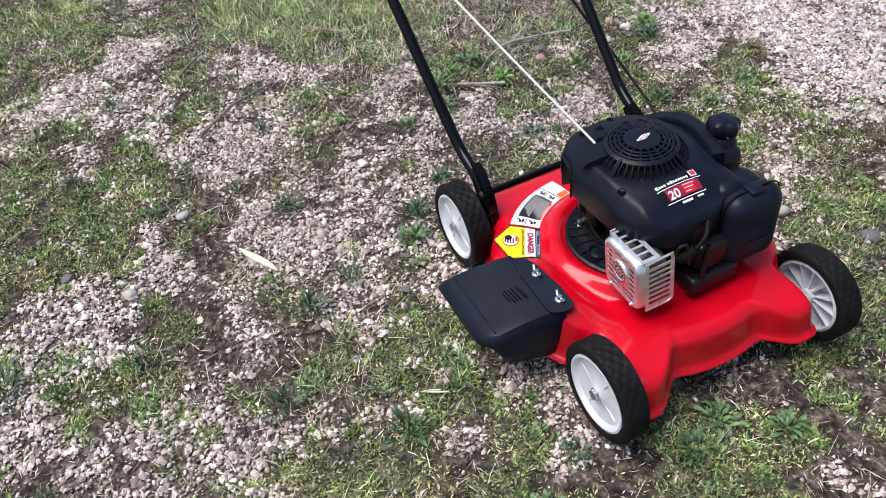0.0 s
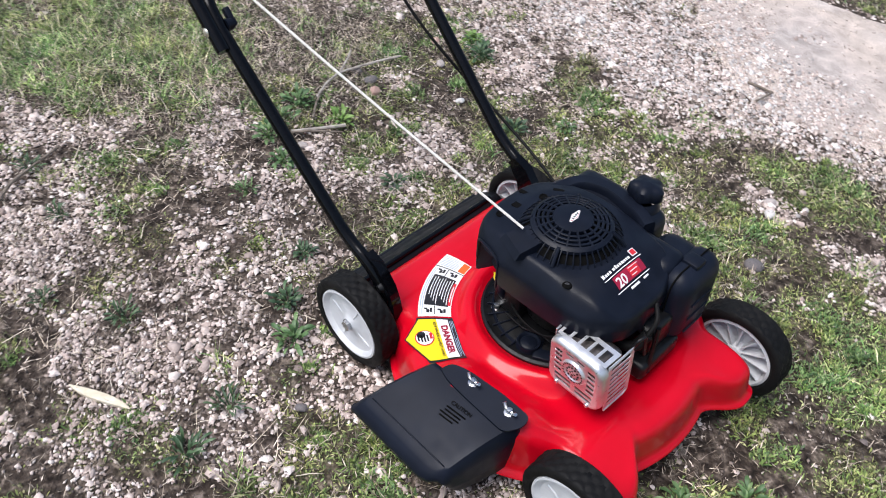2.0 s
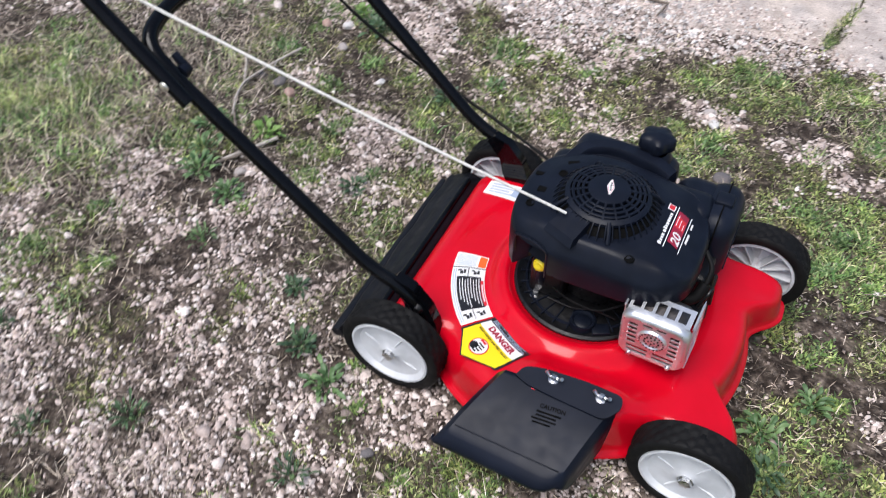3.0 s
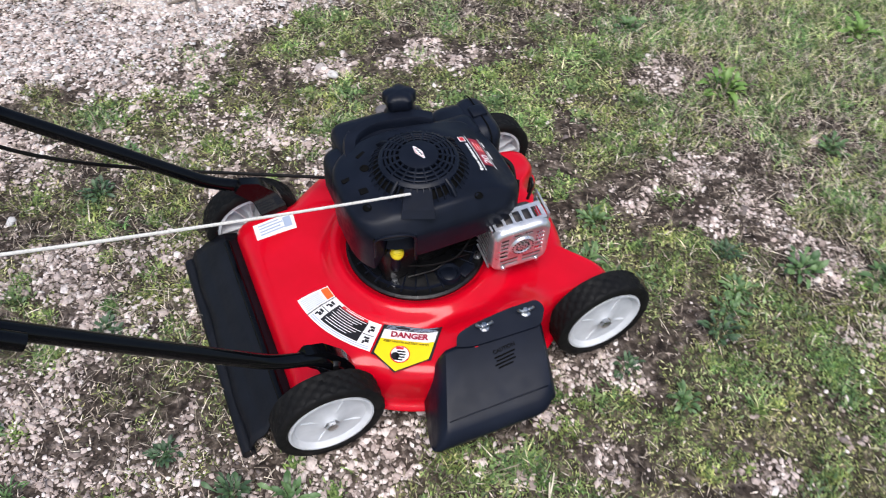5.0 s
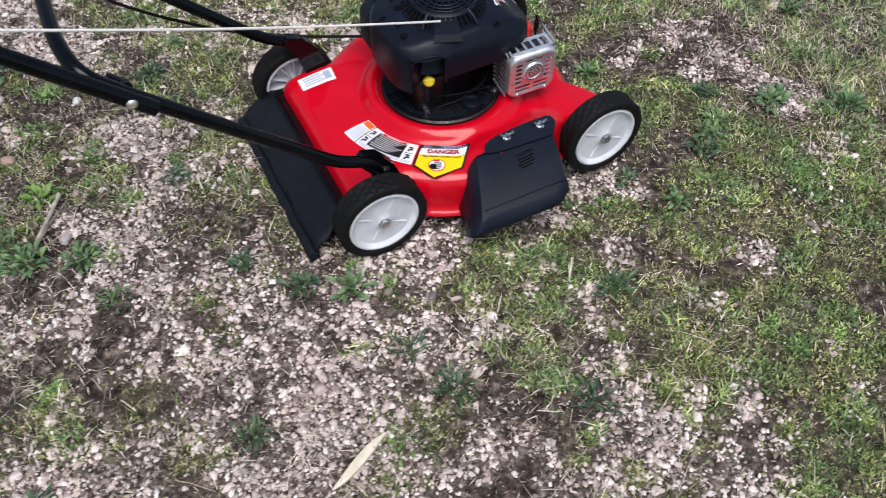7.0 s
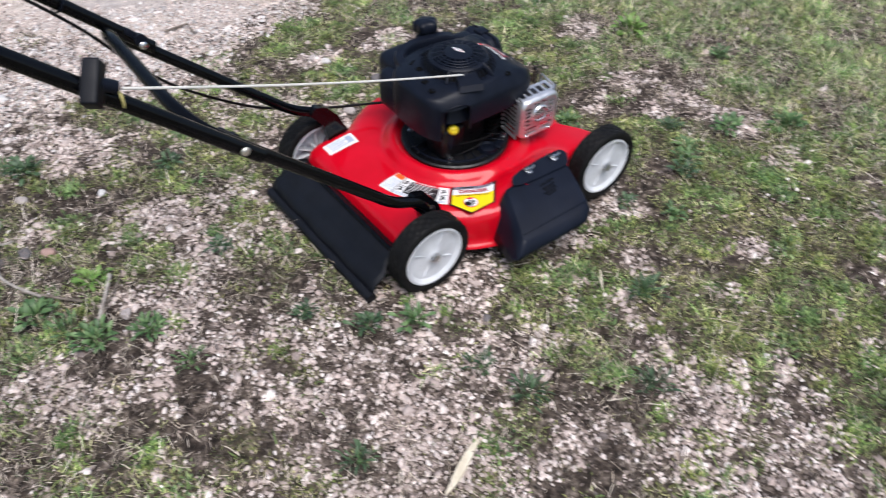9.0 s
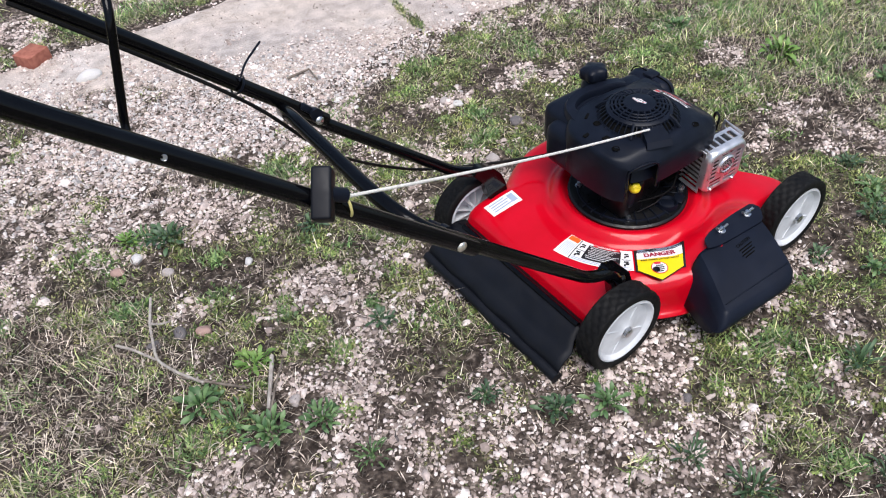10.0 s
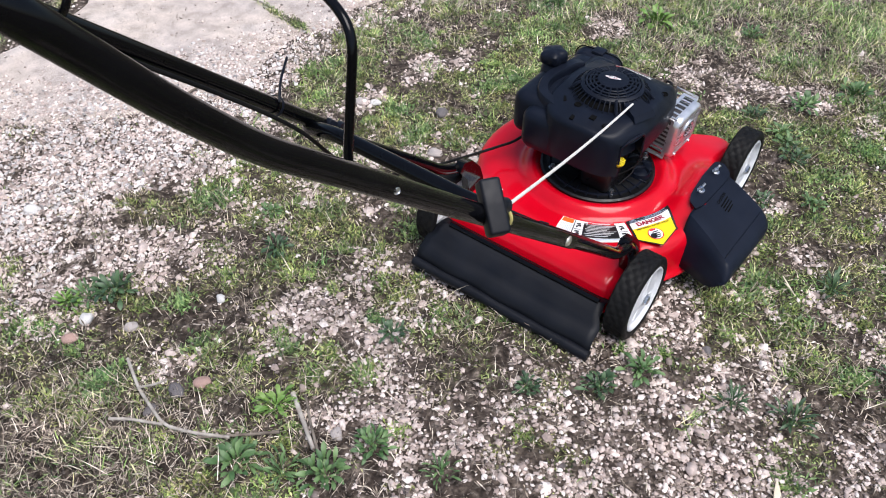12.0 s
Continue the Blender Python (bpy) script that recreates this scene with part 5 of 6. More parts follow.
for k in range(25):
    u = -1 + 2 * k / 24
    a = radians(229.5 + 12.5 * math.copysign(abs(u) ** 0.5, u))
    v = math.copysign(abs(u) ** 0.5, u)
    r = shroud_radius(a) * 0.995
    top_z = shroud_top(SC[0] + r * 0.9 * math.cos(a), SC[1] + r * 0.9 * math.sin(a))
    lip.append((SC[0] + r * math.cos(a), SC[1] + r * math.sin(a), top_z - 0.013 - 0.018 * (1 - math.sqrt(max(0.0, 1 - v * v)))))
lip = [(lip[0][0], lip[0][1], 0.245)] + lip + [(lip[-1][0], lip[-1][1], 0.235)]
part("recess_lip", mesh_of("recess_lip", *tube(lip, 0.0022, 8), plastic), shroud)

# recoil dome: louvred side, slotted top
DC = Matrix.Translation((0.005, 0.0, 0.004)) @ Matrix.Diagonal((0.94, 0.94, 1, 1))
dome = part("recoil_cover", mesh_of("recoil_cover", *moved(lathe([(0.0, 0.329), (0.038, 0.329), (0.064, 0.326), (0.084, 0.309), (0.086, 0.300)], 64), DC), dark), engine, "round black recoil starter cover with slots")
part("hub_disc", mesh_of("hub_disc", *moved(lathe([(0.0, 0.3455), (0.026, 0.3455), (0.033, 0.3440), (0.034, 0.338), (0.032, 0.334)], 48), DC), plastic), dome)
for r, z in ((0.0405, 0.3425), (0.0480, 0.3410), (0.0555, 0.3390)):
    hoop = lathe([(r - 0.0022, z - 0.006), (r - 0.0022, z - 0.0005), (r - 0.0012, z), (r + 0.0012, z), (r + 0.0022, z - 0.0008), (r + 0.0022, z - 0.006)], 56)
    part("slot_ring", mesh_of("slot_ring", *moved(hoop, DC), plastic), dome)
part("rim_ring", mesh_of("rim_ring", *moved(lathe([(0.060, 0.330), (0.060, 0.3375), (0.0625, 0.3370), (0.0675, 0.3335), (0.0675, 0.328)], 64), DC), plastic), dome)
for i in range(18):
    a = 2 * math.pi * i / 18
    spoke = tube([(0.031, 0, 0.3430), (0.048, 0, 0.3395), (0.062, 0, 0.3355)], 0.0022, 6)
    part("spoke", mesh_of("spoke", *moved(spoke, DC @ Matrix.Rotation(a, 4, "Z")), plastic), dome)
louvre = mesh_of("louvre", *moved(join(tube([(0.0665, 0, 0.3325), (0.078, 0, 0.324), (0.0865, 0, 0.3115), (0.088, 0, 0.304)], 0.0013, 6)), Matrix.Identity(4)), plastic)
for i in range(44):
    part("louvre", louvre, dome, at=DC @ Matrix.Rotation(2 * math.pi * i / 44, 4, "Z"))
for i in (0, 1, 2, 3):
    a = radians(-70 + i * 95)
    strut = tube([(0.064, 0, 0.3345), (0.078, 0, 0.3265), (0.089, 0, 0.3145)], 0.0034, 8)
    part("strut", mesh_of("strut", *moved(strut, DC @ Matrix.Rotation(a, 4, "Z")), plastic), dome)
# rope outlet on the dome
wedge = [(-0.019, 0.020, 0.338), (0.019, 0.020, 0.338), (0.024, -0.030, 0.3265), (-0.024, -0.030, 0.3265), (0.026, -0.038, 0.316), (-0.026, -0.038, 0.316), (-0.022, 0.020, 0.308), (0.022, 0.020, 0.308)]
part("rope_outlet", mesh_of("rope_outlet", *moved((wedge, [(0, 1, 2, 3), (3, 2, 4, 5), (0, 3, 5, 6), (1, 7, 4, 2), (0, 6, 7, 1)]), Matrix.Translation((-0.022, -0.062, 0)) @ Matrix.Rotation(radians(-22), 4, "Z")), plastic, flat_angle=20), dome)
def badge_plate(w, h, z):
    """A lozenge with its two long tips cut short."""
    tips = [(-h, 0.0), (-h * 0.25, -w), (h * 0.25, -w), (h, 0.0), (h * 0.25, w), (-h * 0.25, w)]
    return [(0.006 + p * 0.97 - q * 0.2, 0.002 + q, z) for p, q in tips], [(0, 1, 2, 3, 4, 5)]


badge = part("badge", mesh_of("badge", *badge_plate(0.0150, 0.0060, 0.3503), paper), dome, "white diamond-shaped maker's badge")
part("badge_line", mesh_of("badge_line", *badge_plate(0.0130, 0.0047, 0.3506), label_red), badge)
part("badge_field", mesh_of("badge_field", *badge_plate(0.0119, 0.0041, 0.3509), paper), badge)
for k in range(4):
    q = -0.0085 + 0.0046 * k
    part("name_bar", mesh_of("name_bar", [(0.006 + p - q * 0.2, 0.002 + q + o, 0.3512) for p, o in ((-0.0014, 0), (0.0014, 0), (0.0014, 0.003), (-0.0014, 0.003))], [(0, 1, 2, 3)], ink), badge)


# label on the shroud's sloping front
def on_shroud(x, y, lift):
    return (x, y, shroud_top(x, y) + lift)


def shroud_patch(x0, x1, y0, y1, lift, mat, name, parent, slant=0.0, label=""):
    vs, fs, n, m = [], [], 6, 8
    for i in range(n + 1):
        for j in range(m + 1):
            px = x0 + (x1 - x0) * i / n
            vs.append(on_shroud(px, y0 + (y1 - y0) * j / m + slant * (px - x0), lift))
    for i in range(n):
        for j in range(m):
            fs.append((i * (m + 1) + j, i * (m + 1) + j + 1, (i + 1) * (m + 1) + j + 1, (i + 1) * (m + 1) + j))
    return part(name, mesh_of(name, vs, fs, mat), parent, label)


emblem = shroud_patch(0.1060, 0.1225, -0.030, 0.036, 0.0012, danger_red, "size_label", shroud, 0.0, "red and white model label")
shroud_patch(0.1030, 0.1042, -0.042, 0.044, 0.0012, paper, "white_rule", emblem)
shroud_patch(0.1250, 0.1262, -0.036, 0.040, 0.0012, paper, "white_rule", emblem)
shroud_patch(0.1072, 0.1213, 0.002, 0.024, 0.0015, label_red, "bright_field", emblem)
y0 = -0.041
for k in range(12):
    w = (0.0050, 0.0036, 0.0030, 0.0042)[k % 4]
    shroud_patch(0.0940 if k in (0, 5) else 0.0956, 0.0995, y0, y0 + w, 0.0012, paper, "name_bar", emblem)
    y0 += w + 0.0013 + (0.002 if k == 3 else 0)
shroud_patch(0.0890, 0.1000, 0.028, 0.041, 0.0012, paper, "name_square", emblem)
shroud_patch(0.0905, 0.0985, 0.0295, 0.0395, 0.0017, label_red, "name_square_field", emblem)
slope = (shroud_top(0.13, 0) - shroud_top(0.10, 0)) / 0.03
lettering("lettering", "20", 0.021, (0.1155, -0.017, shroud_top(0.1155, -0.017) + 0.002), (0, 1, 0), (1, 0, slope), paper, emblem, 0.002, shroud_top)
for k in range(3):
    shroud_patch(0.1085 + 0.005 * k, 0.1095 + 0.005 * k, 0.004, 0.026 - 0.005 * k, 0.0018, paper, "text_bar", emblem)
shroud_patch(0.1285, 0.1315, -0.010, 0.010, 0.0012, paper, "text_bar", emblem)
shroud_patch(0.1285, 0.1310, 0.020, 0.032, 0.0012, paper, "text_bar", emblem)

# fuel tank along the far side, its ridge, neck and cap
tank = part("fuel_tank", mesh_of("fuel_tank", *join(box(-0.092, 0.078, 0.060, 0.173, 0.205, 0.304, 0.022, 4), box(-0.120, -0.05, 0.030, 0.135, 0.195, 0.290, 0.024, 4)), plastic), engine, "black plastic fuel tank")
part("tank_ridge", mesh_of("tank_ridge", *strap(rounded([(-0.086, 0.060, 0.298), (-0.070, 0.118, 0.303), (-0.018, 0.134, 0.307), (0.052, 0.116, 0.310), (0.075, 0.108, 0.303)], 0.03), 0.024, 0.024), plastic), tank)
part("filler_neck", mesh_of("filler_neck", *moved(lathe([(0.030, 0.290), (0.029, 0.304), (0.024, 0.312), (0.020, 0.316)], 32), Matrix.Translation((0.034, 0.148, 0))), plastic), tank)
cap_v, cap_f = lathe([(0.0, 0.024), (0.010, 0.0235), (0.020, 0.0215), (0.0245, 0.017), (0.0255, 0.004), (0.023, 0.0), (0.0, 0.0)], 64)
cap_v = [(x * (1 + 0.10 * math.cos(5 * math.atan2(y, x))), y * (1 + 0.10 * math.cos(5 * math.atan2(y, x))), z) for x, y, z in cap_v]
part("fuel_cap", mesh_of("fuel_cap", *moved((cap_v, cap_f), Matrix.Translation((0.033, 0.152, 0.320)) @ Matrix.Scale(1.08, 4) @ Matrix.Rotation(radians(-6), 4, "X")), plastic), tank, "black lobed fuel cap")

# air cleaner at the front corner
airbox = part("air_cleaner", mesh_of("air_cleaner", *box(0.080, 0.160, 0.056, 0.163, 0.150, 0.290, 0.030, 6), plastic), engine, "black air cleaner housing")
part("cover", mesh_of("cover", *box(0.128, 0.190, 0.052, 0.166, 0.152, 0.294, 0.030, 7), hood_plastic), airbox, "bulging black air cleaner cover")
seam = rounded([(0.161, 0.0505, 0.20), (0.161, 0.0505, 0.2955), (0.161, 0.1675, 0.2955), (0.161, 0.1675, 0.1505), (0.161, 0.0505, 0.1505), (0.161, 0.0505, 0.20)], 0.030, 7)
part("seam", mesh_of("seam", *tube(seam, 0.0013, 6), dark), airbox)
for gz in (0.236, 0.206, 0.176):
    part("moulded_rib", mesh_of("moulded_rib", *box(0.1895, 0.1920, 0.082, 0.136, gz - 0.003, gz + 0.003, 0.0012, 2), hood_plastic), airbox)
part("shoulder", mesh_of("shoulder", *box(0.010, 0.150, 0.055, 0.118, 0.200, 0.300, 0.020, 4), plastic), shroud)
part("clip", mesh_of("clip", *box(0.146, 0.174, 0.096, 0.124, 0.286, 0.2985, 0.004, 2), plastic), airbox)
part("carburettor", mesh_of("carburettor", *box(0.118, 0.178, 0.000, 0.066, 0.168, 0.226, 0.010, 3), castings), engine)
part("intake", mesh_of("intake", *tube([(0.1, 0.03, 0.2), (0.165, 0.028, 0.19)], 0.019, 16), castings), engine)
part("spark_boot", mesh_of("spark_boot", *tube(rounded([(0.13, -0.035, 0.205), (0.168, -0.03, 0.212), (0.176, -0.012, 0.235)], 0.012), 0.009, 12), rubber), engine)
part("plug_lead", mesh_of("plug_lead", *tube(rounded([(0.176, -0.012, 0.235), (0.178, 0.004, 0.255), (0.160, 0.02, 0.268)], 0.012), 0.0038, 10), rubber), engine)
part("guard_loop", mesh_of("guard_loop", *tube(rounded([(0.176, -0.060, 0.235), (0.184, -0.058, 0.266), (0.187, -0.044, 0.268), (0.190, -0.038, 0.225)], 0.008), 0.0026, 8), castings), engine)
part("link_rod", mesh_of("link_rod", *tube([(0.188, -0.004, 0.150), (0.180, 0.010, 0.235)], 0.0042, 8), castings), engine)
part("front_plate", mesh_of("front_plate", *box(0.125, 0.190, -0.02, 0.080, 0.136, 0.170, 0.008, 3), castings), engine)


# muffler and its slotted guard
def perforated(width, height, holes, thick=0.0014):
    """A plate in x and z with rectangular openings (x0, x1, z0, z1), cut clean through, facing -y."""
    xs = sorted({-width / 2, width / 2} | {h[k] for h in holes for k in (0, 1)})
    zs = sorted({-height / 2, height / 2} | {h[k] for h in holes for k in (2, 3)})
    solid = {}
    for i in range(len(xs) - 1):
        for j in range(len(zs) - 1):
            cx, cz = (xs[i] + xs[i + 1]) / 2, (zs[j] + zs[j + 1]) / 2
            solid[i, j] = not any(a < cx < b and c < cz < d for a, b, c, d in holes)
    k, vs, fs = len(zs), [], []
    for y in (-thick / 2, thick / 2):
        vs += [(x, y, z) for x in xs for z in zs]
    n = len(xs) * k
    for (i, j), full in solid.items():
        if not full:
            continue
        a, b, c, d = i * k + j, (i + 1) * k + j, (i + 1) * k + j + 1, i * k + j + 1
        fs += [(a, b, c, d), (d + n, c + n, b + n, a + n)]
        for (u, v), p, q in (((i, j - 1), a, b), ((i + 1, j), b, c), ((i, j + 1), c, d), ((i - 1, j), d, a)):
            if not solid.get((u, v)):
                fs.append((q, p, p + n, q + n))
    return vs, fs


def rim_ring(width, height, r, steps, n=8):
    """A rounded frame: steps of (inset, y) swept round a rectangle with round corners."""
    corner = [(width / 2 - r, height / 2 - r, 0), (-width / 2 + r, height / 2 - r, 90), (-width / 2 + r, -height / 2 + r, 180), (width / 2 - r, -height / 2 + r, 270)]
    vs, fs, m = [], [], 4 * (n + 1)
    for inset, y in steps:
        for cx, cz, a0 in corner:
            for k in range(n + 1):
                a = radians(a0 + 90 * k / n)
                vs.append((cx + (r - inset) * math.cos(a), y, cz + (r - inset) * math.sin(a)))
    for q in range(len(steps) - 1):
        for i in range(m):
            w = (i + 1) % m
            fs.append((q * m + i, q * m + w, (q + 1) * m + w, (q + 1) * m + i))
    return vs, fs


MUF = Matrix.Translation((0.134, -0.1275, 0.2025)) @ Matrix.Rotation(radians(-3), 4, "Z") @ Matrix.Rotation(radians(4), 4, "X") @ Matrix.Rotation(radians(-2), 4, "Y")
W, H, D = 0.101, 0.105, 0.066
muffler = part("muffler", mesh_of("muffler", *moved(box(-0.040, 0.040, 0.012, 0.066, -0.044, 0.040, 0.014, 4), MUF), muffler_steel), engine, "silver steel muffler behind a slotted guard")
guard = part("muffler_guard", mesh_of("muffler_guard", *moved(rim_ring(W, H, 0.021, [(0.0135, 0.0012), (0.0105, -0.0006), (0.0070, -0.0010), (0.0036, 0.0004), (0.0012, 0.0030), (0.0, 0.0070), (0.0, 0.0150), (0.0013, 0.0150), (0.0013, 0.0078), (0.0050, 0.0020), (0.0135, 0.0020)]), MUF), guard_steel), muffler, "bright slotted steel guard")
slots = [(x0, x1, z0, z1) for x0, x1 in ((-0.036, -0.004), (0.004, 0.036)) for z0, z1 in ((-0.0395, -0.0330), (-0.0290, -0.0225))]
slots += [(sx * 0.039 if sx < 0 else 0.024, sx * 0.024 if sx < 0 else 0.039, z0, z0 + 0.0070) for sx in (-1, 1) for z0 in (-0.0160, -0.0050, 0.0060, 0.0170, 0.0270)]
slots += [(-0.017, -0.003, 0.0345, 0.0395), (0.003, 0.017, 0.0345, 0.0395)]
part("face_plate", mesh_of("face_plate", *moved(perforated(W - 0.020, H - 0.020, slots), MUF @ Matrix.Translation((0, 0.0008, 0))), guard_steel, smooth=False), guard)
seal = lathe([(0.0, 0.0034), (0.009, 0.0034), (0.012, 0.0020), (0.0150, 0.0020), (0.0165, 0.0036), (0.0196, 0.0036), (0.0215, 0.0014), (0.0225, -0.0008), (0.0, -0.0008)], 36)
part("round_plate", mesh_of("round_plate", *moved(seal, MUF @ Matrix.Translation((0.0, 0.0, 0.008)) @ Matrix.Rotation(radians(90), 4, "X")), guard_steel), guard)
# no openings here: small dark blocks paint the shade of vent holes
for radius, count in ((0.0180, 20), (0.0105, 11), (0.0042, 4)):
    for i in range(count):
        a = 2 * math.pi * i / count
        dot = box(-0.0012, 0.0012, -0.0041, -0.0026, -0.0009, 0.0009)
        part("vent_shade", mesh_of("vent_shade", *moved(dot, MUF @ Matrix.Translation((radius * math.cos(a), 0, 0.008 + radius * math.sin(a)))), dark), guard)
for sx in (-0.030, 0.030):
    screw = lathe([(0.0, 0.004), (0.0032, 0.0036), (0.0042, 0.0), (0.0, 0.0)], 12)
    part("screw", mesh_of("screw", *moved(screw, MUF @ Matrix.Translation((sx, 0.0, -0.0445)) @ Matrix.Rotation(radians(90), 4, "X")), steel), guard)
side_slots = [(-0.0200, 0.0215, z0, z0 + 0.0068) for z0 in [-0.0430 + 0.0112 * k for k in range(7)]] + [(-0.0200, 0.0215, 0.0370, 0.0480)]
side_plate = perforated(0.052, 0.106, side_slots)
for name, sx, turn in (("front_side", W / 2 - 0.0008, 90), ("rear_side", -W / 2 + 0.0008, -90)):
    tilt = Matrix.Translation((sx, 0.0395, 0.002 if sx > 0 else -0.002)) @ Matrix.Rotation(radians(turn), 4, "Z")
    flip_y = Matrix.Diagonal((1 if sx > 0 else -1, 1, 1, 1))
    part(name, mesh_of(name, *moved(side_plate, MUF @ tilt @ flip_y), guard_steel, smooth=False), guard)
    edge = rounded([(sx, 0.014, 0.050), (sx, 0.060, 0.0535), (sx, 0.0660, 0.046), (sx, 0.0660, -0.046), (sx, 0.058, -0.0515), (sx, 0.014, -0.0515)], 0.008)
    part("edge_bead", mesh_of("edge_bead", *moved(tube(edge, 0.0019, 8), MUF), guard_steel), guard)
top_slots = [(-0.0405 + 0.0166 * k, -0.0285 + 0.0166 * k, -0.0115, 0.0095) for k in range(5)]
part("top_side", mesh_of("top_side", *moved(perforated(0.090, 0.034, top_slots), MUF @ Matrix.Translation((0, 0.028, H / 2 - 0.0014)) @ Matrix.Rotation(radians(-90), 4, "X")), guard_steel, smooth=False), guard)


# ---------------------------------------------------------------- mower: handle, bail, cable, rope
R_LOW = rounded([(-0.203, -0.190, 0.128), (-0.236, -0.192, 0.194), (-0.300, -0.194, 0.222), (-0.579, -0.203, 0.491), (-0.626, -0.196, 0.534), (-0.640, -0.13, 0.545), (-0.635, 0.135, 0.538), (-0.622, 0.206, 0.508), (-0.580, 0.214, 0.470), (-0.300, 0.191, 0.220), (-0.236, 0.188, 0.190), (-0.203, 0.185, 0.120)], 0.045)
lower = part("lower_handle", mesh_of("lower_handle", *tube(R_LOW, 0.0112, 16), tube_paint), mower, "black steel tube lower handle with crossbar")
up_right = [(-0.552, -0.218, 0.467), (-0.600, -0.216, 0.512), (-0.897, -0.202, 0.791), (-1.012, -0.194, 0.898), (-1.069, -0.192, 0.966), (-1.140, -0.188, 1.062), (-1.172, -0.14, 1.105), (-1.172, 0.12, 1.112), (-1.140, 0.168, 1.078), (-1.069, 0.175, 0.985), (-1.012, 0.178, 0.904), (-0.897, 0.182, 0.793), (-0.600, 0.195, 0.505), (-0.552, 0.197, 0.459)]
upper = part("upper_handle", mesh_of("upper_handle", *tube(rounded(up_right, 0.03), 0.0115, 18), tube_paint), mower, "glossy black steel tube upper handle")
for at, d, mat in (((-0.579, -0.2280, 0.493), (0, -1, 0), pale_zinc), ((-0.576, 0.166, 0.484), (0, -1, 0), steel)):
    head = lathe([(0.0, 0.0045), (0.005, 0.004), (0.0095, 0.001), (0.0098, 0.0), (0.0, -0.001)], 20)
    part("bolt", mesh_of("bolt", *moved(head, along(d, at) @ Matrix.Scale(0.78, 4)), mat), upper, "domed carriage bolt")
hole = lathe([(0.0, 0.0004), (0.0042, 0.0004), (0.0050, 0.0012), (0.0058, 0.0)], 18)
part("rivet", mesh_of("rivet", *moved(hole, along((-0.15, -0.95, 0.25), (-0.897, -0.2132, 0.792)) @ Matrix.Scale(0.6, 4)), steel), upper)
for kx, ky in ((-0.579, -0.180), (-0.576, 0.184)):
    knob = join(moved(box(-0.006, 0.006, -0.004, 0.007, -0.015, 0.018, 0.003, 2), Matrix.Translation((kx - 0.006, ky, 0.498)) @ Matrix.Rotation(radians(-43), 4, "Y")), moved(lathe([(0, 0.012), (0.009, 0.012), (0.011, 0.0), (0, 0)], 14), along((0, 1, 0), (kx, ky - 0.012, 0.492))))
    part("wing_knob", mesh_of("wing_knob", *knob, plastic), upper, "black plastic wing knob")
bail_path = [(-0.916, -0.186, 0.803), (-0.913, -0.175, 0.816), (-0.888, -0.170, 0.924), (-0.876, -0.125, 0.940), (-0.876, 0.105, 0.948), (-0.892, 0.152, 0.938), (-0.936, 0.162, 0.852), (-0.940, 0.174, 0.838)]
part("control_bail", mesh_of("control_bail", *tube(rounded(bail_path, 0.03), 0.0042, 10), tube_paint), mower, "thin black engine stop bail")
cable_path = [(-0.935, 0.170, 0.815), (-0.80, 0.168, 0.686), (-0.720, 0.166, 0.606), (-0.660, 0.166, 0.538), (-0.605, 0.174, 0.456), (-0.540, 0.192, 0.376), (-0.470, 0.212, 0.312), (-0.410, 0.234, 0.260), (-0.353, 0.247, 0.218), (-0.274, 0.248, 0.182), (-0.180, 0.225, 0.160), (-0.060, 0.166, 0.160), (-0.020, 0.140, 0.200)]
part("throttle_cable", mesh_of("throttle_cable", *tube(rounded(cable_path, 0.05), 0.0030, 8), rubber), mower, "thin black control cable")
tie = join(tube(rounded([(-0.684, 0.180, 0.598), (-0.664, 0.196, 0.613), (-0.624, 0.221, 0.623)], 0.02), 0.0019, 6), moved(lathe([(0.0150, -0.002), (0.0158, -0.002), (0.0158, 0.002), (0.0150, 0.002)], 20, True), along((-0.30, 0, 0.29), (-0.685, 0.191, 0.587))))
part("cable_tie", mesh_of("cable_tie", *tie, plastic), mower, "black cable tie with long tail")
ROPE_A, ROPE_B = Vector((-0.036, -0.065, 0.339)), Vector((-0.720, -0.216, 0.651))
sag = [ROPE_A.lerp(ROPE_B, i / 16) + Vector((0, 0, -0.006 * math.sin(math.pi * i / 16))) for i in range(17)]
part("starter_rope", mesh_of("starter_rope", *tube(sag, 0.0021, 8), rope_white), mower, "taut white starter rope")
grip_axis = Vector((0.028, 0.037, 0.037)).normalized()
gm = along(grip_axis, (-0.752, -0.217, 0.671))
grip = part("starter_grip", mesh_of("starter_grip", *moved(box(-0.0115, 0.0115, -0.0130, 0.0130, -0.030, 0.030, 0.0035, 3), gm), flap_rubber), mower, "black plastic starter grip at the handle")
part("grip_neck", mesh_of("grip_neck", *tube([(-0.748, -0.217, 0.670), (-0.726, -0.216, 0.655)], 0.009, 14), plastic), grip)
loop = [Vector((-0.725, -0.209, 0.638)) + Vector((0.0, math.cos(a) * 0.016, math.sin(a) * 0.016)) for a in [2 * math.pi * i / 20 for i in range(15)]]
part("rope_guide", mesh_of("rope_guide", *tube(loop, 0.0018, 8), eyelet_yellow), mower, "pale yellow wire rope guide")


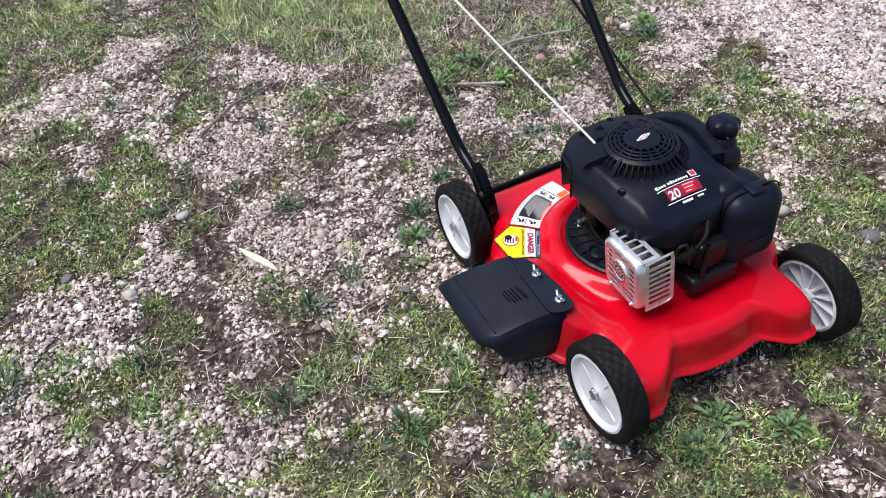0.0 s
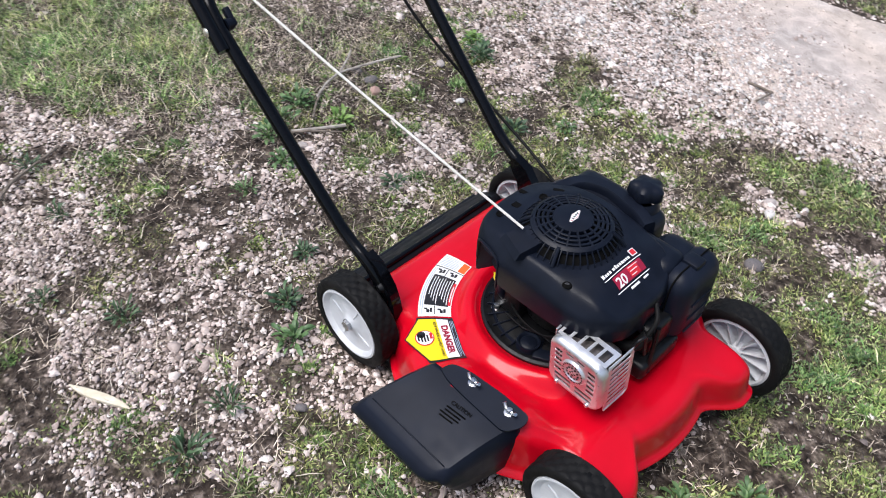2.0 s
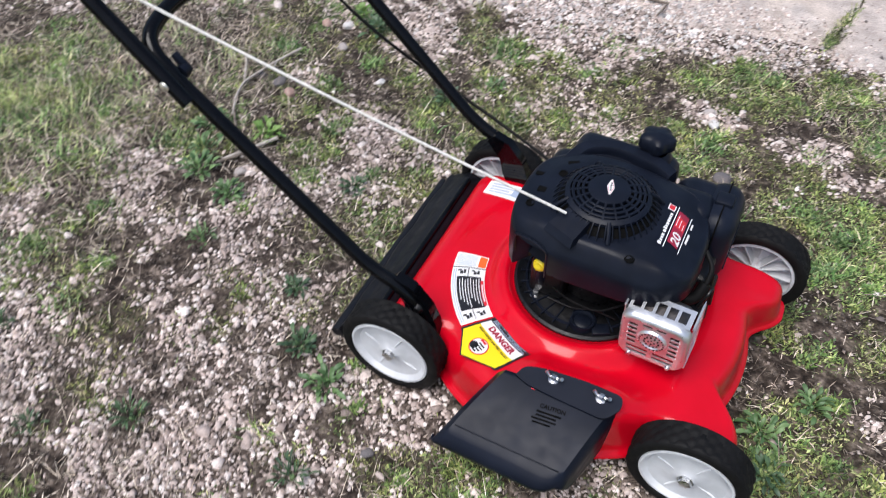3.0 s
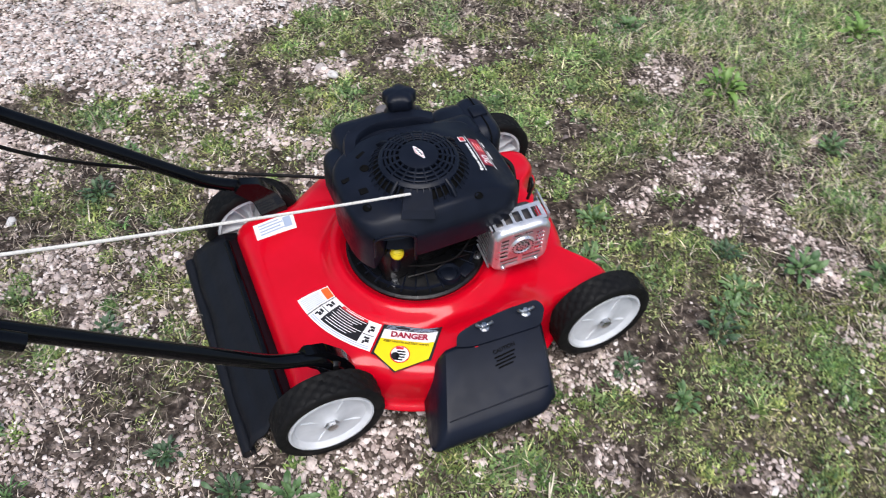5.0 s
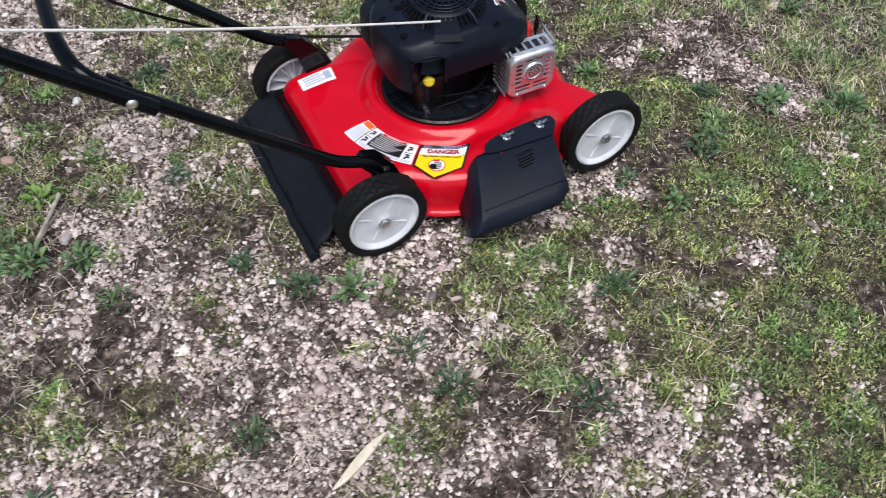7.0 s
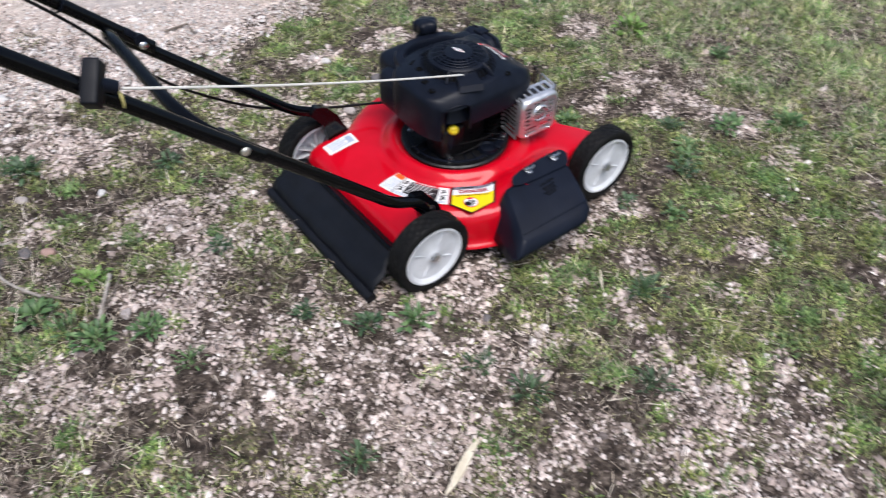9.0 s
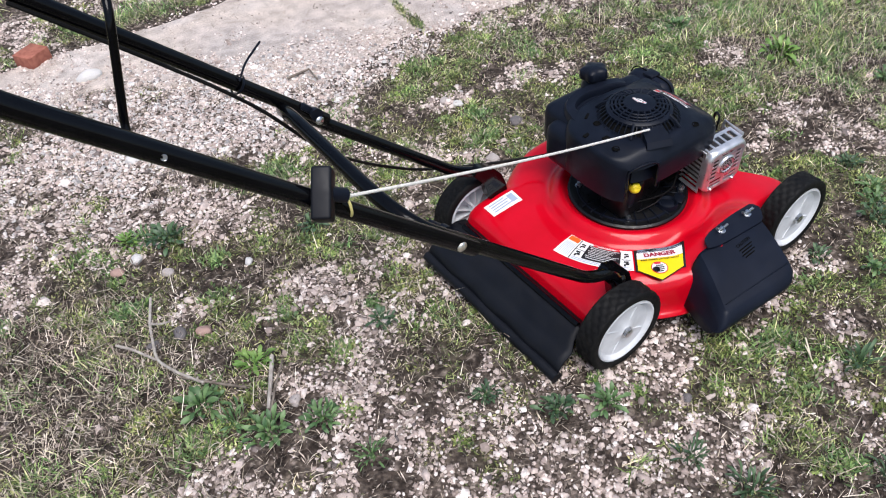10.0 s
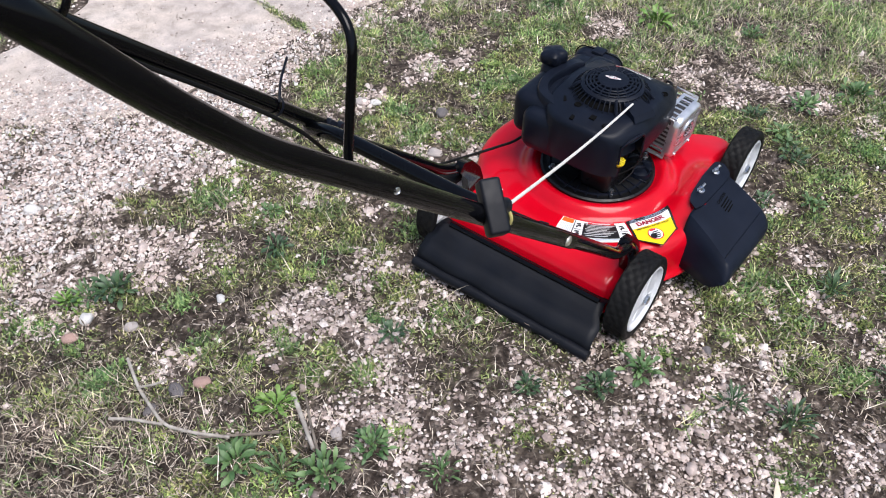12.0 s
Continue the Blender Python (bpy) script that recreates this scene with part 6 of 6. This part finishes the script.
# ---------------------------------------------------------------- weeds
def leaf_mesh(name, length, width, mat, tooth=0.0, droop=0.35, spoon=1.6):
    """A leaf widest towards its blunt tip, folded a little along the midrib."""
    vs, fs, n = [], [], 8
    for i in range(n + 1):
        t = i / n
        w = width * (0.16 + 0.84 * min(1.0, t * 1.35) ** spoon) * math.sqrt(max(0.03, 1 - max(0.0, (t - 0.62) / 0.38) ** 2.4)) * (1 + tooth * (0.2 if i % 2 else -0.12))
        z = length * (0.42 * math.sin(t * 1.9) - droop * t * t)
        x = length * t
        vs += [(x, -w / 2, z + 0.14 * w), (x, 0, z - 0.02 * w), (x, w / 2, z + 0.14 * w)]
    for i in range(n):
        for j in range(2):
            fs.append((i * 3 + j, i * 3 + j + 1, (i + 1) * 3 + j + 1, (i + 1) * 3 + j))
    return mesh_of(name, vs, fs, mat)


def leaf_colour(name, a, b):
    m = material(name, a, 0.5)
    info = node(m, "ShaderNodeObjectInfo")
    link(m, ramp(m, info.outputs["Random"], [(0.0, a), (1.0, b)]), shader(m).inputs["Base Color"])
    return m


green_leaf = leaf_colour("green_leaf", (0.045, 0.105, 0.034), (0.14, 0.23, 0.085))
blue_leaf = leaf_colour("dark_leaf", (0.028, 0.062, 0.030), (0.075, 0.135, 0.058))
bright_leaf = leaf_colour("bright_leaf", (0.10, 0.21, 0.035), (0.19, 0.30, 0.075))
BROAD = [leaf_mesh("broad_leaf", 0.038, 0.0108, m, 0.35) for m in (green_leaf, blue_leaf, bright_leaf)]
NARROW = [leaf_mesh("narrow_leaf", 0.040, 0.0065, m, 0.3, 0.25, 1.0) for m in (green_leaf, blue_leaf, bright_leaf)]
dice = random.Random(5)


def weed(x, y, size, tone, count=13, narrow=False):
    z = float(ground_height(np.array(x), np.array(y)))
    label = ("dark green", "deep bluish-green", "bright yellow-green")[tone] + (" tufted weed on gravel" if narrow else " leafy weed rosette on gravel")
    if tone == 0:
        label = label.replace("dark green", "green")
    w = tagged(new("weed"), label, "weed", "weeds in the gravel")
    w.location = (x, y, z)
    crown = part("crown", mesh_of("crown", *moved(lathe([(0, 0.006), (0.004, 0.004), (0.006, -0.004)], 8), Matrix.Identity(4)), green_leaf), w)
    count = int(count * 3.0)
    for k in range(count):
        a = k * 2.399 + dice.uniform(-0.3, 0.3)
        up = dice.uniform(0.1, 1.25)
        s = size / 0.055 * dice.uniform(0.45, 1.0)
        off = Vector((math.cos(a), math.sin(a), 0)) * size * dice.uniform(0.0, 0.5)
        m = Matrix.Rotation(a + dice.uniform(-0.7, 0.7), 4, "Z") @ Matrix.Rotation(-up, 4, "Y") @ Matrix.Rotation(dice.uniform(-0.5, 0.5), 4, "X") @ Matrix.Scale(s, 4)
        part("leaf", (NARROW if narrow else BROAD)[tone], w, at=Matrix.Translation(off + Vector((0, 0, 0.002))) @ m)
    return w


for x, y, size, tone in ((-0.856, 0.018, 0.065, 0), (-0.922, 0.156, 0.070, 0), (-0.761, -0.009, 0.055, 0), (-0.801, 0.185, 0.060, 2), (-0.877, 0.721, 0.050, 2), (-0.430, 0.590, 0.040, 0)):
    weed(x, y, size * 0.85, tone, 16)
for x, y, size, tone in ((-0.794, 0.670, 0.060, 1), (-0.416, -0.258, 0.045, 1), (-0.338, -0.302, 0.050, 0), (-0.498, -0.154, 0.035, 1), (-0.509, 0.488, 0.045, 1), (-0.544, 0.130, 0.040, 1)):
    weed(x, y, size, tone, 14)
for x, y, size, tone in ((0.931, 0.289, 0.080, 2), (0.712, -0.240, 0.060, 0), (0.857, -0.326, 0.065, 0), (1.404, 0.355, 0.070, 2), (0.600, -0.150, 0.040, 1), (1.02, 0.02, 0.05, 0), (0.85, 0.60, 0.055, 0)):
    weed(x, y, size, tone, 14)
for x, y, size, tone in ((0.330, -0.395, 0.040, 0), (0.275, -0.300, 0.035, 1), (0.470, -0.300, 0.05, 1), (0.520, -0.270, 0.05, 0), (0.560, -0.240, 0.04, 0), (0.335, -0.060, 0.045, 0), (0.40, 0.03, 0.045, 0), (0.36, -0.13, 0.04, 1)):
    weed(x, y, size, tone, 12)
for x, y, size, tone in ((-0.730, -0.774, 0.040, 1), (-0.592, -0.499, 0.045, 1), (-0.269, -0.570, 0.055, 1), (-0.298, -0.467, 0.045, 1), (-0.892, 0.080, 0.050, 0), (-0.842, 0.700, 0.050, 0), (-0.073, -0.691, 0.055, 1), (0.092, -0.524, 0.060, 1)):
    weed(x, y, size, tone, 13, True)
for x, y, size, tone in ((-0.363, -1.137, 0.060, 1), (-0.304, -0.906, 0.050, 1), (-0.731, -0.134, 0.040, 0), (-1.244, -0.777, 0.050, 1), (-0.924, -0.460, 0.040, 1), (-1.099, -0.437, 0.040, 1), (-0.949, -0.926, 0.035, 1), (-0.731, -0.585, 0.035, 1)):
    weed(x, y, size, tone, 12, True)


# ---------------------------------------------------------------- sticks, stones, brick
def stick(points, r0, r1, mat, name, label, category):
    pts = [Vector(p) for p in points]
    pts = [Vector((p.x, p.y, p.z + float(ground_height(np.array(p.x), np.array(p.y))))) for p in pts]
    k = len(pts)
    radii = [r0 + (r1 - r0) * i / (k - 1) for i in range(k)]
    return tagged(new(name, mesh_of(name, *tube(pts, radii, 8), mat)), label, category)


sv, sf = [], []
for i in range(11):
    x = -0.062 + 0.0124 * i
    w, bow = 0.0009 + 0.0068 * (1 - abs(x / 0.062) ** 2.2), 0.002 * math.sin(x * 40)
    h = 0.0015 + 0.0035 * (1 - abs(x / 0.062) ** 2)
    sv += [(x, bow - w, -h), (x, bow + w * 0.9, -h * 0.8), (x, bow + w, h * 0.7), (x, bow - w * 0.4, h), (x, bow - w, h * 0.5)]
sf = [tuple(range(4, -1, -1)), tuple(range(50, 55))] + [(5 * i + k, 5 * i + (k + 1) % 5, 5 * i + 5 + (k + 1) % 5, 5 * i + 5 + k) for i in range(10) for k in range(5)]
splinter = tagged(new("wood_splinter", mesh_of("wood_splinter", sv, sf, stick_mat)), "pale split piece of wood lying on gravel", "stick")
splinter.matrix_basis = Matrix.Translation((-0.460, -0.615, float(ground_height(np.array(-0.46), np.array(-0.615))) + 0.009)) @ Matrix.Rotation(math.atan2(0.043, 0.103), 4, "Z")
stick([(0.035, -0.458, 0.008), (0.050, -0.440, 0.012), (0.060, -0.426, 0.016)], 0.0019, 0.0014, stick_mat, "straw_stalk", "pale dry straw stalk on the moss", "stick")
stick([(0.047, -0.436, 0.012), (0.038, -0.451, 0.012), (0.030, -0.466, 0.008)], 0.0014, 0.0010, stick_mat, "straw_stalk", "pale dry straw stalk on the moss", "stick")
stick([(-0.769, 0.176, 0.016), (-0.800, 0.120, 0.012), (-0.832, 0.064, 0.010)], 0.0046, 0.0036, pale_twig, "twig", "grey weathered twig lying on gravel", "twig")
branch = tagged(new("fallen_branch", mesh_of("fallen_branch", *tube(rounded([(-0.903, 0.475, 0.020), (-0.933, 0.405, 0.016), (-0.955, 0.310, 0.016), (-0.938, 0.258, 0.020), (-0.903, 0.195, 0.020)], 0.02), 0.0030, 8), pale_twig)), "forked grey weathered branch lying on gravel", "branch")
branch.location.z = float(ground_height(np.array(-0.93), np.array(0.33)))
part("side_twig", mesh_of("side_twig", *tube([(-0.955, 0.310, 0.017), (-0.985, 0.362, 0.022), (-1.007, 0.390, 0.024)], 0.0028, 7), pale_twig), branch)
part("side_twig", mesh_of("side_twig", *tube([(-0.930, 0.408, 0.016), (-0.913, 0.38, 0.03), (-0.898, 0.36, 0.045)], 0.0022, 7), pale_twig), branch)
stick([(-0.842, 0.136, 0.012), (-0.885, 0.180, 0.016), (-0.935, 0.242, 0.012)], 0.003, 0.0025, twig_mat, "twig", "brown twig lying on gravel", "twig")
stick([(-0.836, 0.047, 0.012), (-0.80, 0.10, 0.014), (-0.756, 0.157, 0.012)], 0.0028, 0.002, twig_mat, "twig", "brown twig lying on gravel", "twig")
stick([(-1.27, -0.60, 0.012), (-1.32, -0.55, 0.018), (-1.385, -0.494, 0.012)], 0.004, 0.003, twig_mat, "twig", "dark twig lying on soil", "twig")
stick([(-0.98, -0.60, 0.012), (-1.06, -0.49, 0.018), (-1.12, -0.36, 0.012)], 0.005, 0.003, twig_mat, "twig", "dark twig lying on soil", "twig")
stick([(-0.241, 1.133, 0.014), (-0.168, 1.131, 0.02), (-0.177, 1.063, 0.016)], 0.004, 0.003, twig_mat, "twig", "grey twig lying at the edge of the concrete", "twig")


def stone_mesh(seed, mat):
    r = random.Random(seed)
    bm = bmesh.new()
    bmesh.ops.create_icosphere(bm, subdivisions=3, radius=1)
    off = Vector((r.uniform(-9, 9), r.uniform(-9, 9), r.uniform(-9, 9)))
    for v in bm.verts:
        k = 1 + 0.35 * (noise.noise(v.co * 0.9 + off)) + 0.12 * noise.noise(v.co * 2.4 + off)
        v.co *= k
    me = bpy.data.meshes.new("stone")
    bm.to_mesh(me)
    bm.free()
    me.materials.append(mat)
    me.polygons.foreach_set("use_smooth", [True] * len(me.polygons))
    return me


def stone(x, y, size, mat, label, flatness=0.55, seed=0):
    ob = tagged(new("stone", stone_mesh(seed, mat)), label, "stone", "loose stones")
    z = float(ground_height(np.array(x), np.array(y)))
    ob.matrix_basis = Matrix.Translation((x, y, z + size * flatness * 0.35)) @ Matrix.Rotation(seed * 1.7, 4, "Z") @ Matrix.Diagonal((size, size * 0.75, size * flatness, 1))
    return ob


GREY, DARK, PALE, RUST = (stone_mat, "grey rounded stone on gravel"), (dark_stone, "dark grey stone on gravel"), (white_stone, "pale stone on gravel"), (red_stone, "reddish-brown stone on gravel")
k = 0
for x, y, s, kind in ((-0.700, 1.584, 0.040, PALE), (-0.022, 0.425, 0.020, GREY), (0.131, 0.521, 0.020, DARK), (0.070, 0.700, 0.016, PALE), (-0.214, -0.381, 0.011, DARK), (-0.846, 0.332, 0.017, RUST), (-0.880, 0.653, 0.018, PALE), (-0.933, 0.632, 0.017, RUST), (-0.782, 0.057, 0.014, GREY), (-0.840, 0.560, 0.014, GREY)):
    stone(x, y, s, *kind, seed=k)
    k += 1
for x, y, s, kind in ((-0.681, 0.474, 0.012, PALE), (-0.544, 0.120, 0.013, GREY), (-0.890, 0.359, 0.018, DARK), (-0.945, 0.36, 0.016, DARK), (-0.70, -0.72, 0.016, GREY), (-0.50, -0.88, 0.017, GREY), (-0.62, -0.99, 0.015, DARK), (0.05, 0.74, 0.015, GREY), (-0.75, 1.05, 0.02, PALE)):
    stone(x, y, s, *kind, seed=k)
    k += 1
bv, bf = box(-0.055, 0.055, -0.05, 0.05, 0, 0.062, 0.004, 2)
brick = tagged(new("brick", mesh_of("brick", [(x + 0.004 * noise.noise(Vector((x, y, z)) * 30), y + 0.004 * noise.noise(Vector((y, z, x)) * 30), z) for x, y, z in bv], bf, brick_mat)), "broken red brick lying on gravel beside the concrete", "brick")
brick.matrix_basis = Matrix.Translation((-0.81, 1.81, float(ground_height(np.array(-0.81), np.array(1.81))))) @ Matrix.Rotation(radians(30), 4, "Z") @ Matrix.Scale(0.76, 4)
